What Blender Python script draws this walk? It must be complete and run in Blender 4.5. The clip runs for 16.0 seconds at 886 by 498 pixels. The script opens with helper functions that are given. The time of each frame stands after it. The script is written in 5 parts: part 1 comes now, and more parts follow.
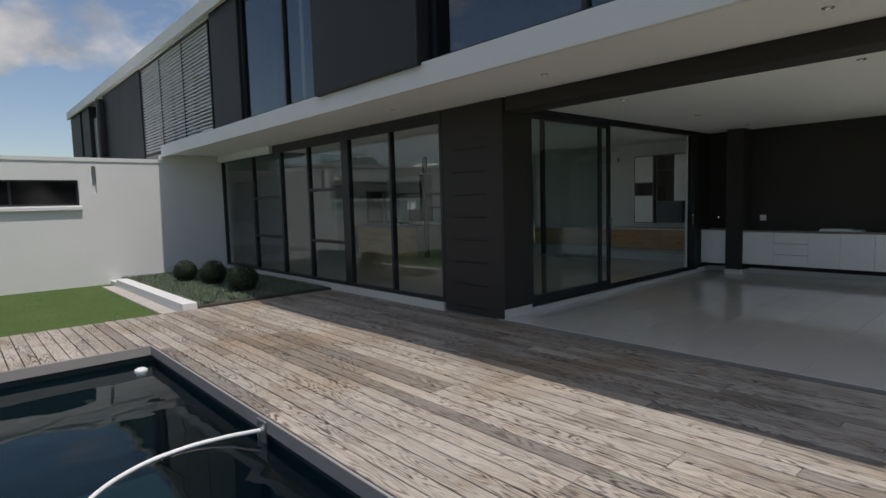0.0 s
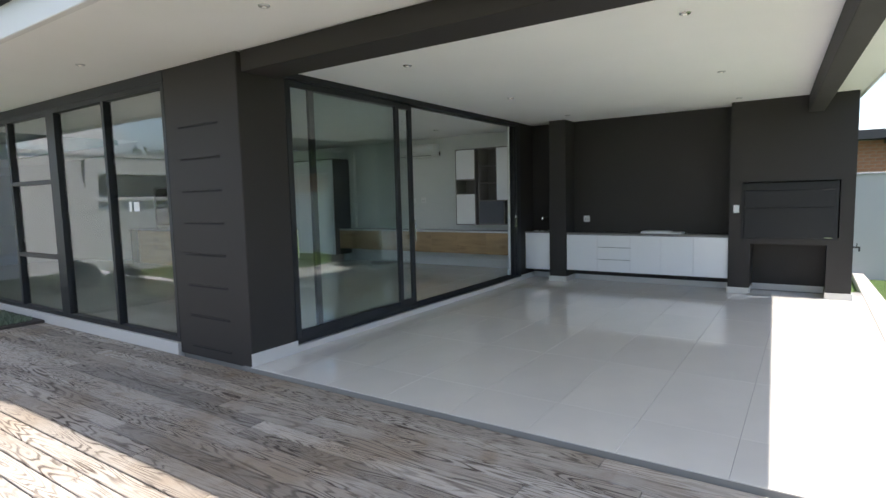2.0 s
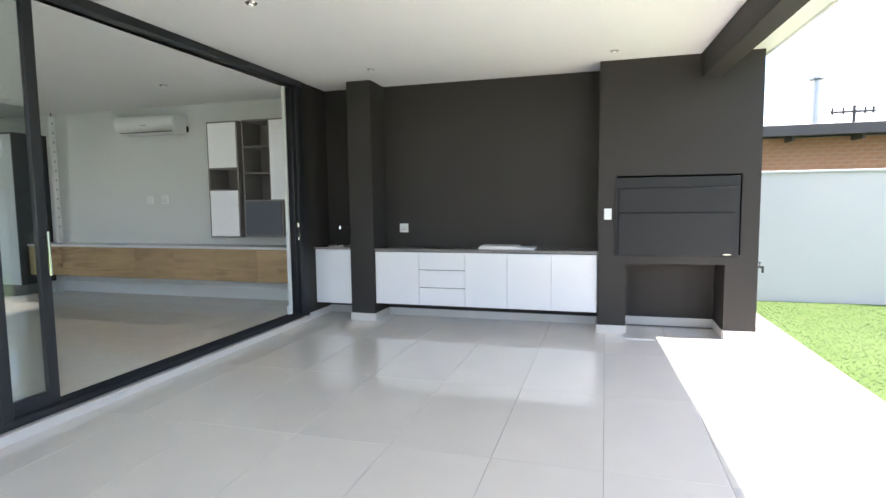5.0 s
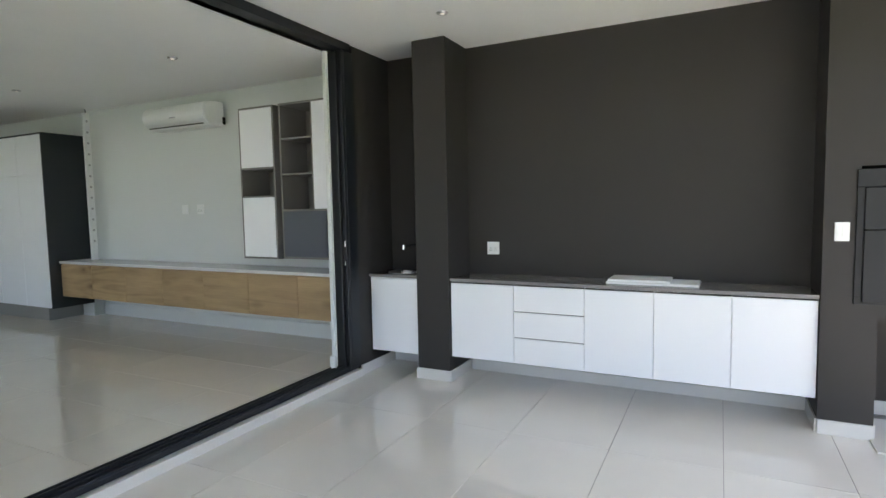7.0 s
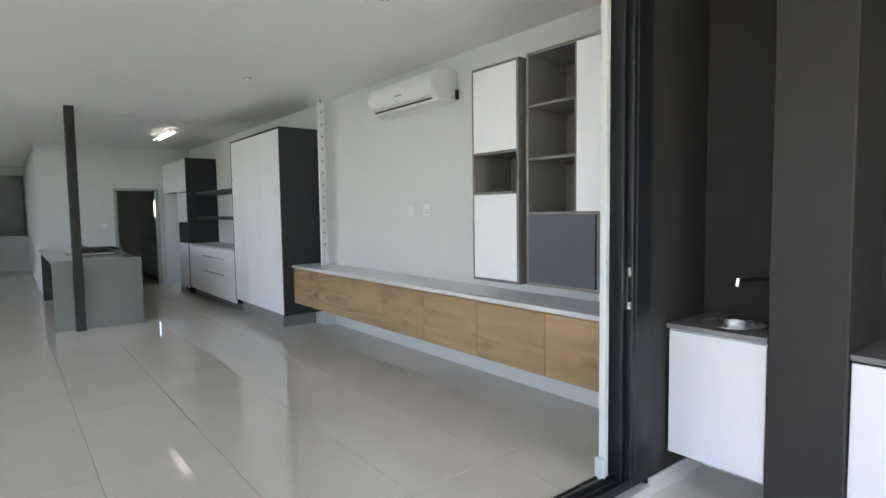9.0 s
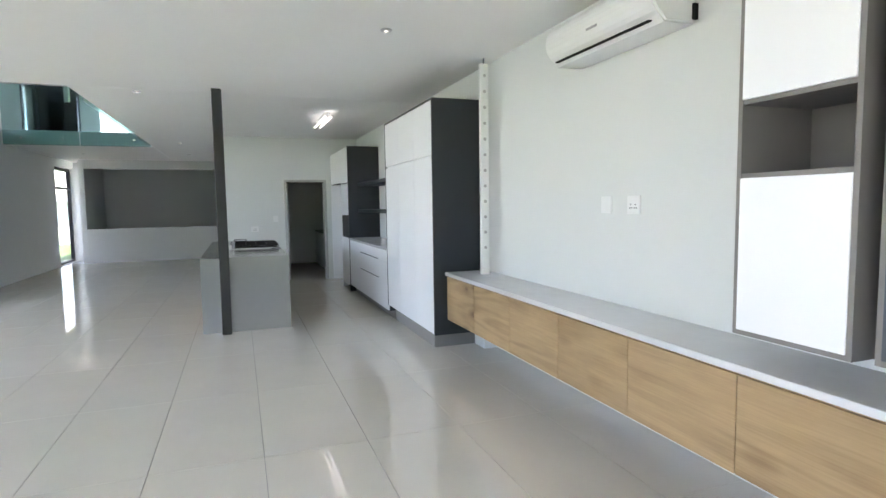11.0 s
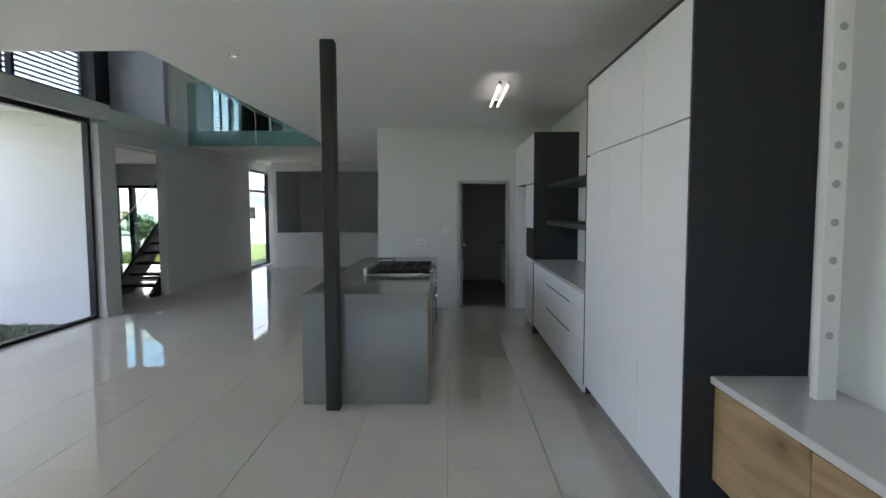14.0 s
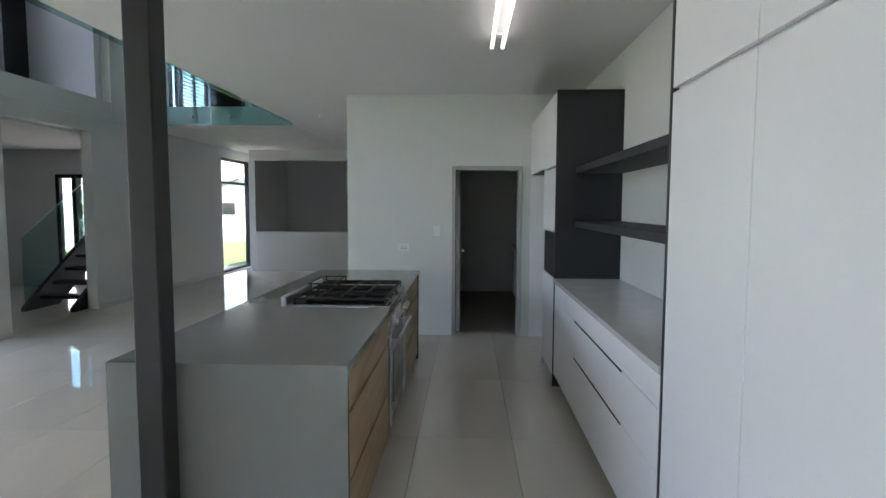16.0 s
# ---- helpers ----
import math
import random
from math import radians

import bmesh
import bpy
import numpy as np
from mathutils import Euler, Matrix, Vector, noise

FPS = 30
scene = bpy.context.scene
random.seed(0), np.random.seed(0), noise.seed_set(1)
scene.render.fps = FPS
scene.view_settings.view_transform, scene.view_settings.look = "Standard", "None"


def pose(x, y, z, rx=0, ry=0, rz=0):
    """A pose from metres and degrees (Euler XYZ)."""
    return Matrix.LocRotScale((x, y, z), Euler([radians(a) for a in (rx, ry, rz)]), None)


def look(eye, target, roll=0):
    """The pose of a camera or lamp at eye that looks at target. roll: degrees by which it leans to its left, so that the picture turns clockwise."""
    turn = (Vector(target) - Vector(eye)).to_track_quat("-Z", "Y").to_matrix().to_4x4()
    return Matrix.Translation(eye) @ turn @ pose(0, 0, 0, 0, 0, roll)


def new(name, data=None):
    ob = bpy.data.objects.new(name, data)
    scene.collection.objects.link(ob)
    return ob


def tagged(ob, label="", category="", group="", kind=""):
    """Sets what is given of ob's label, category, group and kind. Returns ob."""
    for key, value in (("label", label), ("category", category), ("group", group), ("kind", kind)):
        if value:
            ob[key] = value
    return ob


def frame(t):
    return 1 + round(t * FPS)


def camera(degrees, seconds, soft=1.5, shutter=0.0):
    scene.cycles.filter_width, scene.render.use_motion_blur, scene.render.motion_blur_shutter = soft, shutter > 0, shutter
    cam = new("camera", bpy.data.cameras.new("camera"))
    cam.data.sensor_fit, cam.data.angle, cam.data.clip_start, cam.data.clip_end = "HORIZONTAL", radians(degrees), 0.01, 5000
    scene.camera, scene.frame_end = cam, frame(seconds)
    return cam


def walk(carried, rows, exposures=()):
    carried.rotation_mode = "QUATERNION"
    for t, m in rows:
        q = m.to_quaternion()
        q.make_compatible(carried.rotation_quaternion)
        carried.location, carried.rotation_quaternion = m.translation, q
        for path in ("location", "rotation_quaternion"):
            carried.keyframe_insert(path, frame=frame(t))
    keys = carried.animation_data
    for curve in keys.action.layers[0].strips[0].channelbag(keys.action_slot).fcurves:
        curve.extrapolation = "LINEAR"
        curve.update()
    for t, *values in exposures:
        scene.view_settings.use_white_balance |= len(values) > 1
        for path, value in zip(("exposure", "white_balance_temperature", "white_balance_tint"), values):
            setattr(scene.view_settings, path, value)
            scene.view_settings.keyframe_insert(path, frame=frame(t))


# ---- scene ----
cam = camera(77.5, 16.0)
PATH = [
    (0, (-0.017, -0.184, 1.667), (1.313, 1.299, 1.495), -1.6),
    (0.5, (0.541, -0.085, 1.67), (1.939, 1.334, 1.493), -1.7),
    (1, (1.128, 0.023, 1.651), (2.628, 1.334, 1.469), -1.6),
    (1.5, (1.726, 0.198, 1.643), (3.297, 1.421, 1.458), -1.6),
    (2, (2.308, 0.369, 1.642), (3.966, 1.471, 1.451), -1.4),
    (2.5, (2.849, 0.583, 1.627), (4.588, 1.551, 1.436), -1.1),
    (3, (3.419, 0.778, 1.595), (5.25, 1.56, 1.404), -1.0),
    (3.5, (3.977, 0.971, 1.573), (5.857, 1.628, 1.385), -0.9),
    (4, (4.558, 1.137, 1.541), (6.469, 1.698, 1.358), -0.8),
    (4.2, (4.789, 1.196, 1.53), (6.704, 1.748, 1.353), -0.7),
    (6.3, (7.142, 1.658, 1.473), (9.006, 2.368, 1.331), -0.7),
    (6.5, (7.335, 1.75, 1.482), (9.18, 2.51, 1.343), -0.8),
    (7, (7.785, 2.01, 1.537), (9.566, 2.907, 1.384), -1.1),
    (7.5, (8.203, 2.32, 1.551), (9.862, 3.427, 1.403), -1.0),
    (8, (8.559, 2.652, 1.554), (10.087, 3.935, 1.41), -0.9),
    (8.5, (8.91, 2.998, 1.561), (10.287, 4.442, 1.42), -0.9),
    (9, (9.248, 3.359, 1.554), (10.487, 4.923, 1.416), -0.8),
    (9.2, (9.363, 3.512, 1.555), (10.538, 5.125, 1.421), -0.5),
    (11.3, (10.225, 5.028, 1.593), (10.842, 6.925, 1.443), -0.7),
    (11.5, (10.295, 5.209, 1.603), (10.863, 7.122, 1.468), -0.5),
    (12, (10.422, 5.626, 1.643), (10.839, 7.578, 1.508), -0.4),
    (12.5, (10.551, 6.027, 1.658), (10.829, 8.002, 1.521), -0.4),
    (13, (10.678, 6.439, 1.668), (10.827, 8.429, 1.528), -0.4),
    (13.5, (10.756, 6.887, 1.669), (10.8, 8.882, 1.526), -0.3),
    (14, (10.826, 7.39, 1.655), (10.805, 9.384, 1.51), -0.2),
    (14.5, (10.867, 7.915, 1.656), (10.808, 9.908, 1.507), -0.1),
    (15, (10.958, 8.443, 1.641), (10.885, 10.436, 1.49), 0.0),
    (15.5, (11.033, 8.967, 1.64), (10.955, 10.96, 1.488), -0.0),
    (16, (11.133, 9.526, 1.626), (11.046, 11.518, 1.472), 0.2),
]
EXPOSURES = [
    (0.0, -0.6, 6600, 13), (0.5, -0.45, 6600, 13), (1.0, 0.05, 6550, 12), (1.5, 0.58, 6450, 12), (2.5, 1.45, 6550, 13), (3.5, 2.0, 6700, 16), (4.2, 2.2, 6700, 16),
    (6.5, 2.25, 6850, 15), (7.0, 2.25, 6850, 15), (8.0, 2.47, 6800, 17), (9.0, 2.87, 6750, 20), (11.3, 3.5, 6650, 21), (12.5, 3.1, 6650, 20), (13.2, 2.83, 6650, 21), (13.6, 2.74, 6650, 21), (14.0, 2.52, 6700, 20), (14.5, 2.58, 6700, 20), (15.0, 2.8, 6650, 21), (16.0, 2.97, 6650, 21),
]
walk(cam, [(t, look(eye, target, roll)) for t, eye, target, roll in PATH], EXPOSURES)

# ---- world, sun, exposure ----
world = bpy.data.worlds.new("sky")
scene.world = world
world.use_nodes = True
wn = world.node_tree
sky = wn.nodes.new("ShaderNodeTexSky")
sky.sky_type = "NISHITA"
sky.sun_disc = False
SUN_WAY = Vector((-0.02, 0.36, -1.0)).normalized()
sky.sun_elevation = math.asin(-SUN_WAY.z)
sky.sun_rotation = math.atan2(-SUN_WAY.x, -SUN_WAY.y)
sky.air_density, sky.dust_density, sky.ozone_density = 1.0, 0.6, 1.5
wn.nodes["Background"].inputs["Strength"].default_value = 0.15
wn.links.new(sky.outputs["Color"], wn.nodes["Background"].inputs["Color"])

sun_data = bpy.data.lights.new("sun", "SUN")
sun_data.energy, sun_data.angle, sun_data.color = 4.2, radians(0.55), (1.0, 0.96, 0.9)
sun = new("sun", sun_data)
sun.matrix_world = look((0, 0, 40), Vector((0, 0, 40)) + SUN_WAY)


# ---- materials ----
def nodes_of(m):
    m.use_nodes = True
    return m.node_tree, m.node_tree.nodes["Principled BSDF"]


def mapped(tree, scale=(1, 1, 1), space="Object"):
    co = tree.nodes.new("ShaderNodeTexCoord")
    mp = tree.nodes.new("ShaderNodeMapping")
    mp.inputs["Scale"].default_value = scale
    tree.links.new(co.outputs[space], mp.inputs["Vector"])
    return mp.outputs["Vector"]


def noise_tex(tree, vec, scale, detail=4.0, rough=0.55, warp=0.0):
    n = tree.nodes.new("ShaderNodeTexNoise")
    n.inputs["Scale"].default_value, n.inputs["Detail"].default_value = scale, detail
    n.inputs["Roughness"].default_value, n.inputs["Distortion"].default_value = rough, warp
    tree.links.new(vec, n.inputs["Vector"])
    return n.outputs["Fac"]


def ramp(tree, fac, stops):
    r = tree.nodes.new("ShaderNodeValToRGB")
    els = r.color_ramp.elements
    while len(els) < len(stops):
        els.new(0.5)
    for e, (p, c) in zip(els, stops):
        e.position, e.color = p, (*c, 1)
    tree.links.new(fac, r.inputs["Fac"])
    return r.outputs["Color"]


def blend(tree, fac, a, b, mode="MIX"):
    m = tree.nodes.new("ShaderNodeMix")
    m.data_type, m.blend_type = "RGBA", mode
    for sock, v in ((m.inputs["Factor"], fac), (m.inputs["A"], a), (m.inputs["B"], b)):
        if hasattr(v, "links"):
            tree.links.new(v, sock)
        else:
            sock.default_value = v
    return m.outputs["Result"]


def relief(tree, bsdf, height, strength, distance=0.002):
    b = tree.nodes.new("ShaderNodeBump")
    b.inputs["Strength"].default_value, b.inputs["Distance"].default_value = strength, distance
    tree.links.new(height, b.inputs["Height"])
    tree.links.new(b.outputs["Normal"], bsdf.inputs["Normal"])


def surface(name, color, rough, metal=0.0, vary=0.08, big=1.2, fine=60.0, bump=0.15, spec=0.5, rvary=0.06, stretch=(1, 1, 1), coat=0.0):
    """A plain paint, metal or stone: colour cloud, fine grain, uneven gloss and slight relief."""
    m = bpy.data.materials.new(name)
    tree, b = nodes_of(m)
    vec = mapped(tree, stretch)
    cloud = noise_tex(tree, vec, big, 5)
    grain = noise_tex(tree, vec, fine, 3)
    lo = tuple(c * (1 - vary) for c in color)
    hi = tuple(min(1, c * (1 + vary)) for c in color)
    col = ramp(tree, cloud, [(0.3, lo), (0.7, hi)])
    col = blend(tree, grain, col, tuple(c * (1 + vary * 0.4) for c in color) + (1,))
    tree.links.new(col, b.inputs["Base Color"])
    r = tree.nodes.new("ShaderNodeMapRange")
    r.inputs["To Min"].default_value, r.inputs["To Max"].default_value = max(0.02, rough - rvary), min(1, rough + rvary)
    tree.links.new(cloud, r.inputs["Value"])
    tree.links.new(r.outputs["Result"], b.inputs["Roughness"])
    b.inputs["Metallic"].default_value, b.inputs["Specular IOR Level"].default_value = metal, spec
    b.inputs["Coat Weight"].default_value = coat
    if bump:
        relief(tree, b, grain, bump, 0.0015)
    return m


def figured(name, dark, light, rough, along="y", lines=70.0, across=7.0, pull=0.07, sharp=0.0, depth=0.8, fibre_depth=0.3, per_piece=0.0, stain=None, knots=0.0, bump=0.3, fibre_scale=240.0):
    """Sawn timber: growth rings cut into long loops, fine fibres, a tone for each board, knots and stains."""
    m = bpy.data.materials.new(name)
    tree, b = nodes_of(m)
    s = {"y": (1, pull, 1), "x": (pull, 1, 1), "z": (1, 1, pull)}[along]
    vec = tree.nodes.new("ShaderNodeTexCoord").outputs["Object"]
    info = tree.nodes.new("ShaderNodeObjectInfo")
    shift = tree.nodes.new("ShaderNodeVectorMath")
    shift.operation = "MULTIPLY_ADD"
    comb = tree.nodes.new("ShaderNodeCombineXYZ")
    for k in "XYZ":
        tree.links.new(info.outputs["Random"], comb.inputs[k])
    tree.links.new(comb.outputs["Vector"], shift.inputs[0])
    shift.inputs[1].default_value = (37, 91, 13)
    tree.links.new(vec, shift.inputs[2])

    def stretched(scale):
        mp = tree.nodes.new("ShaderNodeMapping")
        mp.inputs["Scale"].default_value = scale
        tree.links.new(shift.outputs["Vector"], mp.inputs["Vector"])
        return mp.outputs["Vector"]

    def calc(op, a, c):
        n = tree.nodes.new("ShaderNodeMath")
        n.operation = op
        for k, v in enumerate((a, c)):
            if isinstance(v, float):
                n.inputs[k].default_value = v
            elif v is not None:
                tree.links.new(v, n.inputs[k])
        return n.outputs["Value"]

    field = noise_tex(tree, stretched(s), across, 1.2, 0.35, 0.2)
    wave = calc("SINE", calc("MULTIPLY", field, float(lines)), None)
    line = tree.nodes.new("ShaderNodeMapRange")
    line.inputs["From Min"].default_value, line.inputs["From Max"].default_value = sharp, 1.0
    tree.links.new(wave, line.inputs["Value"])
    show = ramp(tree, noise_tex(tree, stretched(tuple(c if c == 1 else 0.3 for c in s)), 4.0, 3), [(0.36, (0.12,) * 3), (0.64, (1, 1, 1))])
    fine = ramp(tree, noise_tex(tree, stretched(tuple(c if c == 1 else 0.03 for c in s)), fibre_scale, 5, 0.65, 0.2), [(0.3, (0, 0, 0)), (0.7, (1, 1, 1))])
    amount = calc("ADD", calc("MULTIPLY", calc("MULTIPLY", line.outputs["Result"], show), float(depth)), calc("MULTIPLY", fine, float(fibre_depth)))
    col = blend(tree, amount, (*light, 1), (*dark, 1))
    cloud = noise_tex(tree, stretched(tuple(c if c == 1 else 0.35 for c in s)), 3.0, 4)
    col = blend(tree, 1.0, col, ramp(tree, cloud, [(0.3, (0.80, 0.78, 0.76)), (0.7, (1.06, 1.05, 1.03))]), "MULTIPLY")
    if knots:
        vor = tree.nodes.new("ShaderNodeTexVoronoi")
        vor.inputs["Scale"].default_value = 4.2
        tree.links.new(stretched(tuple(c if c == 1 else 0.5 for c in s)), vor.inputs["Vector"])
        col = blend(tree, ramp(tree, vor.outputs["Distance"], [(0.03, (knots,) * 3), (0.09, (knots * 0.55,) * 3), (0.26, (0, 0, 0))]), col, tuple(c * 0.75 for c in dark) + (1,))
    if per_piece:
        p = per_piece
        tone = ramp(tree, info.outputs["Random"], [(0, (1 - p,) * 3), (0.3, (1 - p * 0.35, 1 - p * 0.42, 1 - p * 0.5)), (0.65, (1, 1, 1)), (1, (1 + p * 0.3, 1 + p * 0.28, 1 + p * 0.25))])
        col = blend(tree, 1.0, col, tone, "MULTIPLY")
    if stain:
        pos = tree.nodes.new("ShaderNodeNewGeometry").outputs["Position"]
        wide = noise_tex(tree, pos, 0.5, 5, 0.6, 0.4)
        col = blend(tree, ramp(tree, wide, [(0.48, (0, 0, 0)), (0.66, (0.7, 0.7, 0.7))]), col, (*stain, 1), "MULTIPLY")
        spots = noise_tex(tree, pos, 3.1, 6, 0.62, 0.5)
        col = blend(tree, ramp(tree, spots, [(0.56, (0, 0, 0)), (0.72, (0.5, 0.5, 0.5))]), col, tuple(c * 0.9 for c in stain) + (1,), "MULTIPLY")
    tree.links.new(col, b.inputs["Base Color"])
    b.inputs["Roughness"].default_value = rough
    relief(tree, b, amount, -bump if bump < 0 else bump, 0.002)
    return m


def pane_glass(name, tint, ior=1.5):
    """Clear sheet: straight-through light and a Fresnel mirror."""
    m = bpy.data.materials.new(name)
    m.use_nodes = True
    tree = m.node_tree
    tree.nodes.remove(tree.nodes["Principled BSDF"])
    out = tree.nodes["Material Output"]
    clear, gloss = tree.nodes.new("ShaderNodeBsdfTransparent"), tree.nodes.new("ShaderNodeBsdfGlossy")
    clear.inputs["Color"].default_value = (*tint, 1)
    gloss.inputs["Roughness"].default_value = 0.0
    face, mix = tree.nodes.new("ShaderNodeLayerWeight"), tree.nodes.new("ShaderNodeMixShader")
    face.inputs["Blend"].default_value = 0.5
    power, fac = tree.nodes.new("ShaderNodeMath"), tree.nodes.new("ShaderNodeMath")
    power.operation, fac.operation = "POWER", "MULTIPLY_ADD"
    power.inputs[1].default_value = 5.0
    f0 = ((ior - 1) / (ior + 1)) ** 2
    fac.inputs[1].default_value, fac.inputs[2].default_value = 1 - f0, f0
    tree.links.new(face.outputs["Facing"], power.inputs[0])
    tree.links.new(power.outputs["Value"], fac.inputs[0])
    tree.links.new(fac.outputs["Value"], mix.inputs["Fac"])
    tree.links.new(clear.outputs["BSDF"], mix.inputs[1])
    tree.links.new(gloss.outputs["BSDF"], mix.inputs[2])
    tree.links.new(mix.outputs["Shader"], out.inputs["Surface"])
    return m


def water_mat():
    m = pane_glass("pool_water", (0.34, 0.62, 0.70), 1.34)
    tree = m.node_tree
    vec = mapped(tree, (1.0, 2.2, 1))
    h = noise_tex(tree, vec, 2.2, 3, 0.5, 0.6)
    b = tree.nodes.new("ShaderNodeBump")
    b.inputs["Strength"].default_value, b.inputs["Distance"].default_value = 0.12, 0.06
    tree.links.new(h, b.inputs["Height"])
    for n in tree.nodes:
        if n.bl_idname in ("ShaderNodeBsdfGlossy", "ShaderNodeLayerWeight"):
            tree.links.new(b.outputs["Normal"], n.inputs["Normal"])
    return m


def glow(name, color, strength):
    m = bpy.data.materials.new(name)
    tree, b = nodes_of(m)
    b.inputs["Base Color"].default_value = (*color, 1)
    b.inputs["Emission Color"].default_value = (*color, 1)
    b.inputs["Emission Strength"].default_value = strength
    return m


def tile_mat(name, color, rough):
    m = bpy.data.materials.new(name)
    tree, b = nodes_of(m)
    info = tree.nodes.new("ShaderNodeObjectInfo")
    vec = mapped(tree)
    cloud = noise_tex(tree, vec, 2.5, 5)
    speck = noise_tex(tree, vec, 140, 2)
    col = ramp(tree, cloud, [(0.3, tuple(c * 0.95 for c in color)), (0.7, color)])
    col = blend(tree, ramp(tree, speck, [(0.62, (0, 0, 0)), (0.75, (0.3, 0.3, 0.3))]), col, tuple(c * 0.8 for c in color) + (1,))
    col = blend(tree, 1.0, col, ramp(tree, info.outputs["Random"], [(0, (0.95,) * 3), (1, (1.0, 1.0, 1.0))]), "MULTIPLY")
    tree.links.new(col, b.inputs["Base Color"])
    r = tree.nodes.new("ShaderNodeMapRange")
    r.inputs["To Min"].default_value, r.inputs["To Max"].default_value = rough * 0.6, rough * 1.7
    tree.links.new(noise_tex(tree, vec, 5, 6), r.inputs["Value"])
    tree.links.new(r.outputs["Result"], b.inputs["Roughness"])
    relief(tree, b, noise_tex(tree, vec, 3, 2), 0.03, 0.004)
    b.inputs["Specular IOR Level"].default_value = 0.85
    return m


def leaf_mat(name, dark, light):
    m = bpy.data.materials.new(name)
    tree, b = nodes_of(m)
    g = tree.nodes.new("ShaderNodeNewGeometry")
    col = ramp(tree, g.outputs["Random Per Island"], [(0, dark), (1, light)])
    tree.links.new(col, b.inputs["Base Color"])
    b.inputs["Roughness"].default_value = 0.55
    b.inputs["Specular IOR Level"].default_value = 0.3
    return m


def grass_ground(name, dark, light, scale=5):
    m = bpy.data.materials.new(name)
    tree, b = nodes_of(m)
    vec = mapped(tree)
    a, f = noise_tex(tree, vec, scale * 0.2, 5), noise_tex(tree, vec, scale * 30, 4, 0.7)
    col = blend(tree, f, ramp(tree, a, [(0.35, dark), (0.65, light)]), tuple(c * 1.25 for c in light) + (1,))
    tree.links.new(col, b.inputs["Base Color"])
    b.inputs["Roughness"].default_value = 0.9
    b.inputs["Specular IOR Level"].default_value = 0.1
    relief(tree, b, f, 0.18, 0.006)
    return m


WHITE = surface("white_wall_paint", (0.80, 0.81, 0.80), 0.7, vary=0.03, bump=0.12)
WALL_IN = surface("interior_wall_paint", (0.69, 0.71, 0.695), 0.6, vary=0.025, bump=0.08)
CEIL = surface("ceiling_paint", (0.87, 0.87, 0.855), 0.65, vary=0.03, bump=0.06)
OUT_WHITE = surface("exterior_white_plaster", (0.72, 0.72, 0.71), 0.85, vary=0.06, big=0.7, fine=90, bump=0.35)
DARK = surface("charcoal_plaster", (0.033, 0.0295, 0.0275), 0.62, vary=0.12, big=1.5, fine=110, bump=0.35, spec=0.35)
DARK_BOX = surface("charcoal_cladding", (0.013, 0.013, 0.0145), 0.6, vary=0.12, bump=0.2)
ALU = surface("black_blue_aluminium", (0.009, 0.011, 0.0145), 0.45, metal=0.0, vary=0.15, bump=0.05)
STEEL_DARK = surface("dark_grey_steel", (0.018, 0.019, 0.017), 0.5, vary=0.12, bump=0.1)
CAB_WHITE = surface("white_gloss_board", (0.82, 0.83, 0.85), 0.32, vary=0.012, bump=0.0, rvary=0.0)
CAB_DARK = surface("anthracite_board", (0.017, 0.021, 0.026), 0.5, vary=0.08, bump=0.05)
SHELF_GREY = surface("grey_brown_board", (0.19, 0.18, 0.17), 0.5, vary=0.08, bump=0.08, stretch=(1, 1, 0.2))
SLATE_DOOR = surface("slate_blue_board", (0.062, 0.072, 0.092), 0.45, vary=0.05, bump=0.04)
QUARTZ = surface("grey_quartz", (0.215, 0.225, 0.21), 0.14, vary=0.04, big=6, fine=220, bump=0.02)
QUARTZ_LIGHT = surface("pale_quartz", (0.66, 0.66, 0.66), 0.18, vary=0.05, big=6, fine=200, bump=0.02)
QUARTZ_PATIO = surface("taupe_quartz", (0.20, 0.185, 0.18), 0.2, vary=0.06, big=6, fine=200, bump=0.02)
OAK = figured("oak_veneer", (0.19, 0.105, 0.046), (0.49, 0.34, 0.18), 0.42, "y", lines=34, across=5.5, pull=0.10, sharp=-0.6, depth=0.42, fibre_depth=0.30, knots=0.95, bump=0.05, fibre_scale=130)
DECK = figured("weathered_deck_board", (0.085, 0.062, 0.048), (0.55, 0.505, 0.45), 0.82, "y", lines=85, across=12.0, pull=0.09, sharp=0.0, depth=0.85, fibre_depth=0.38, per_piece=0.42, stain=(0.72, 0.58, 0.42), bump=0.6)
DECK_EDGE = surface("weathered_edge_board", (0.30, 0.285, 0.27), 0.8, vary=0.15, stretch=(1, 0.1, 1))
TILE_OUT = tile_mat("polished_patio_tile", (0.72, 0.69, 0.635), 0.05)
TILE_IN = tile_mat("polished_floor_tile", (0.70, 0.66, 0.58), 0.02)
GROUT = surface("grey_grout", (0.25, 0.238, 0.22), 0.9, vary=0.1)
SKIRT = surface("pale_tile_skirting", (0.62, 0.60, 0.565), 0.25, vary=0.04, bump=0.03)
CHROME = surface("chrome", (0.75, 0.75, 0.76), 0.12, metal=1.0, vary=0.03, bump=0)
STAINLESS = surface("stainless_steel", (0.52, 0.52, 0.52), 0.28, metal=1.0, vary=0.05, bump=0.05)
IRON = surface("cast_iron", (0.012, 0.012, 0.012), 0.55, vary=0.2, bump=0.3)
SHUTTER = surface("blackened_steel_shutter", (0.009, 0.0095, 0.011), 0.62, vary=0.1, bump=0.05)
BLACK_GLASS = surface("black_oven_glass", (0.008, 0.008, 0.009), 0.06, vary=0.05, bump=0)
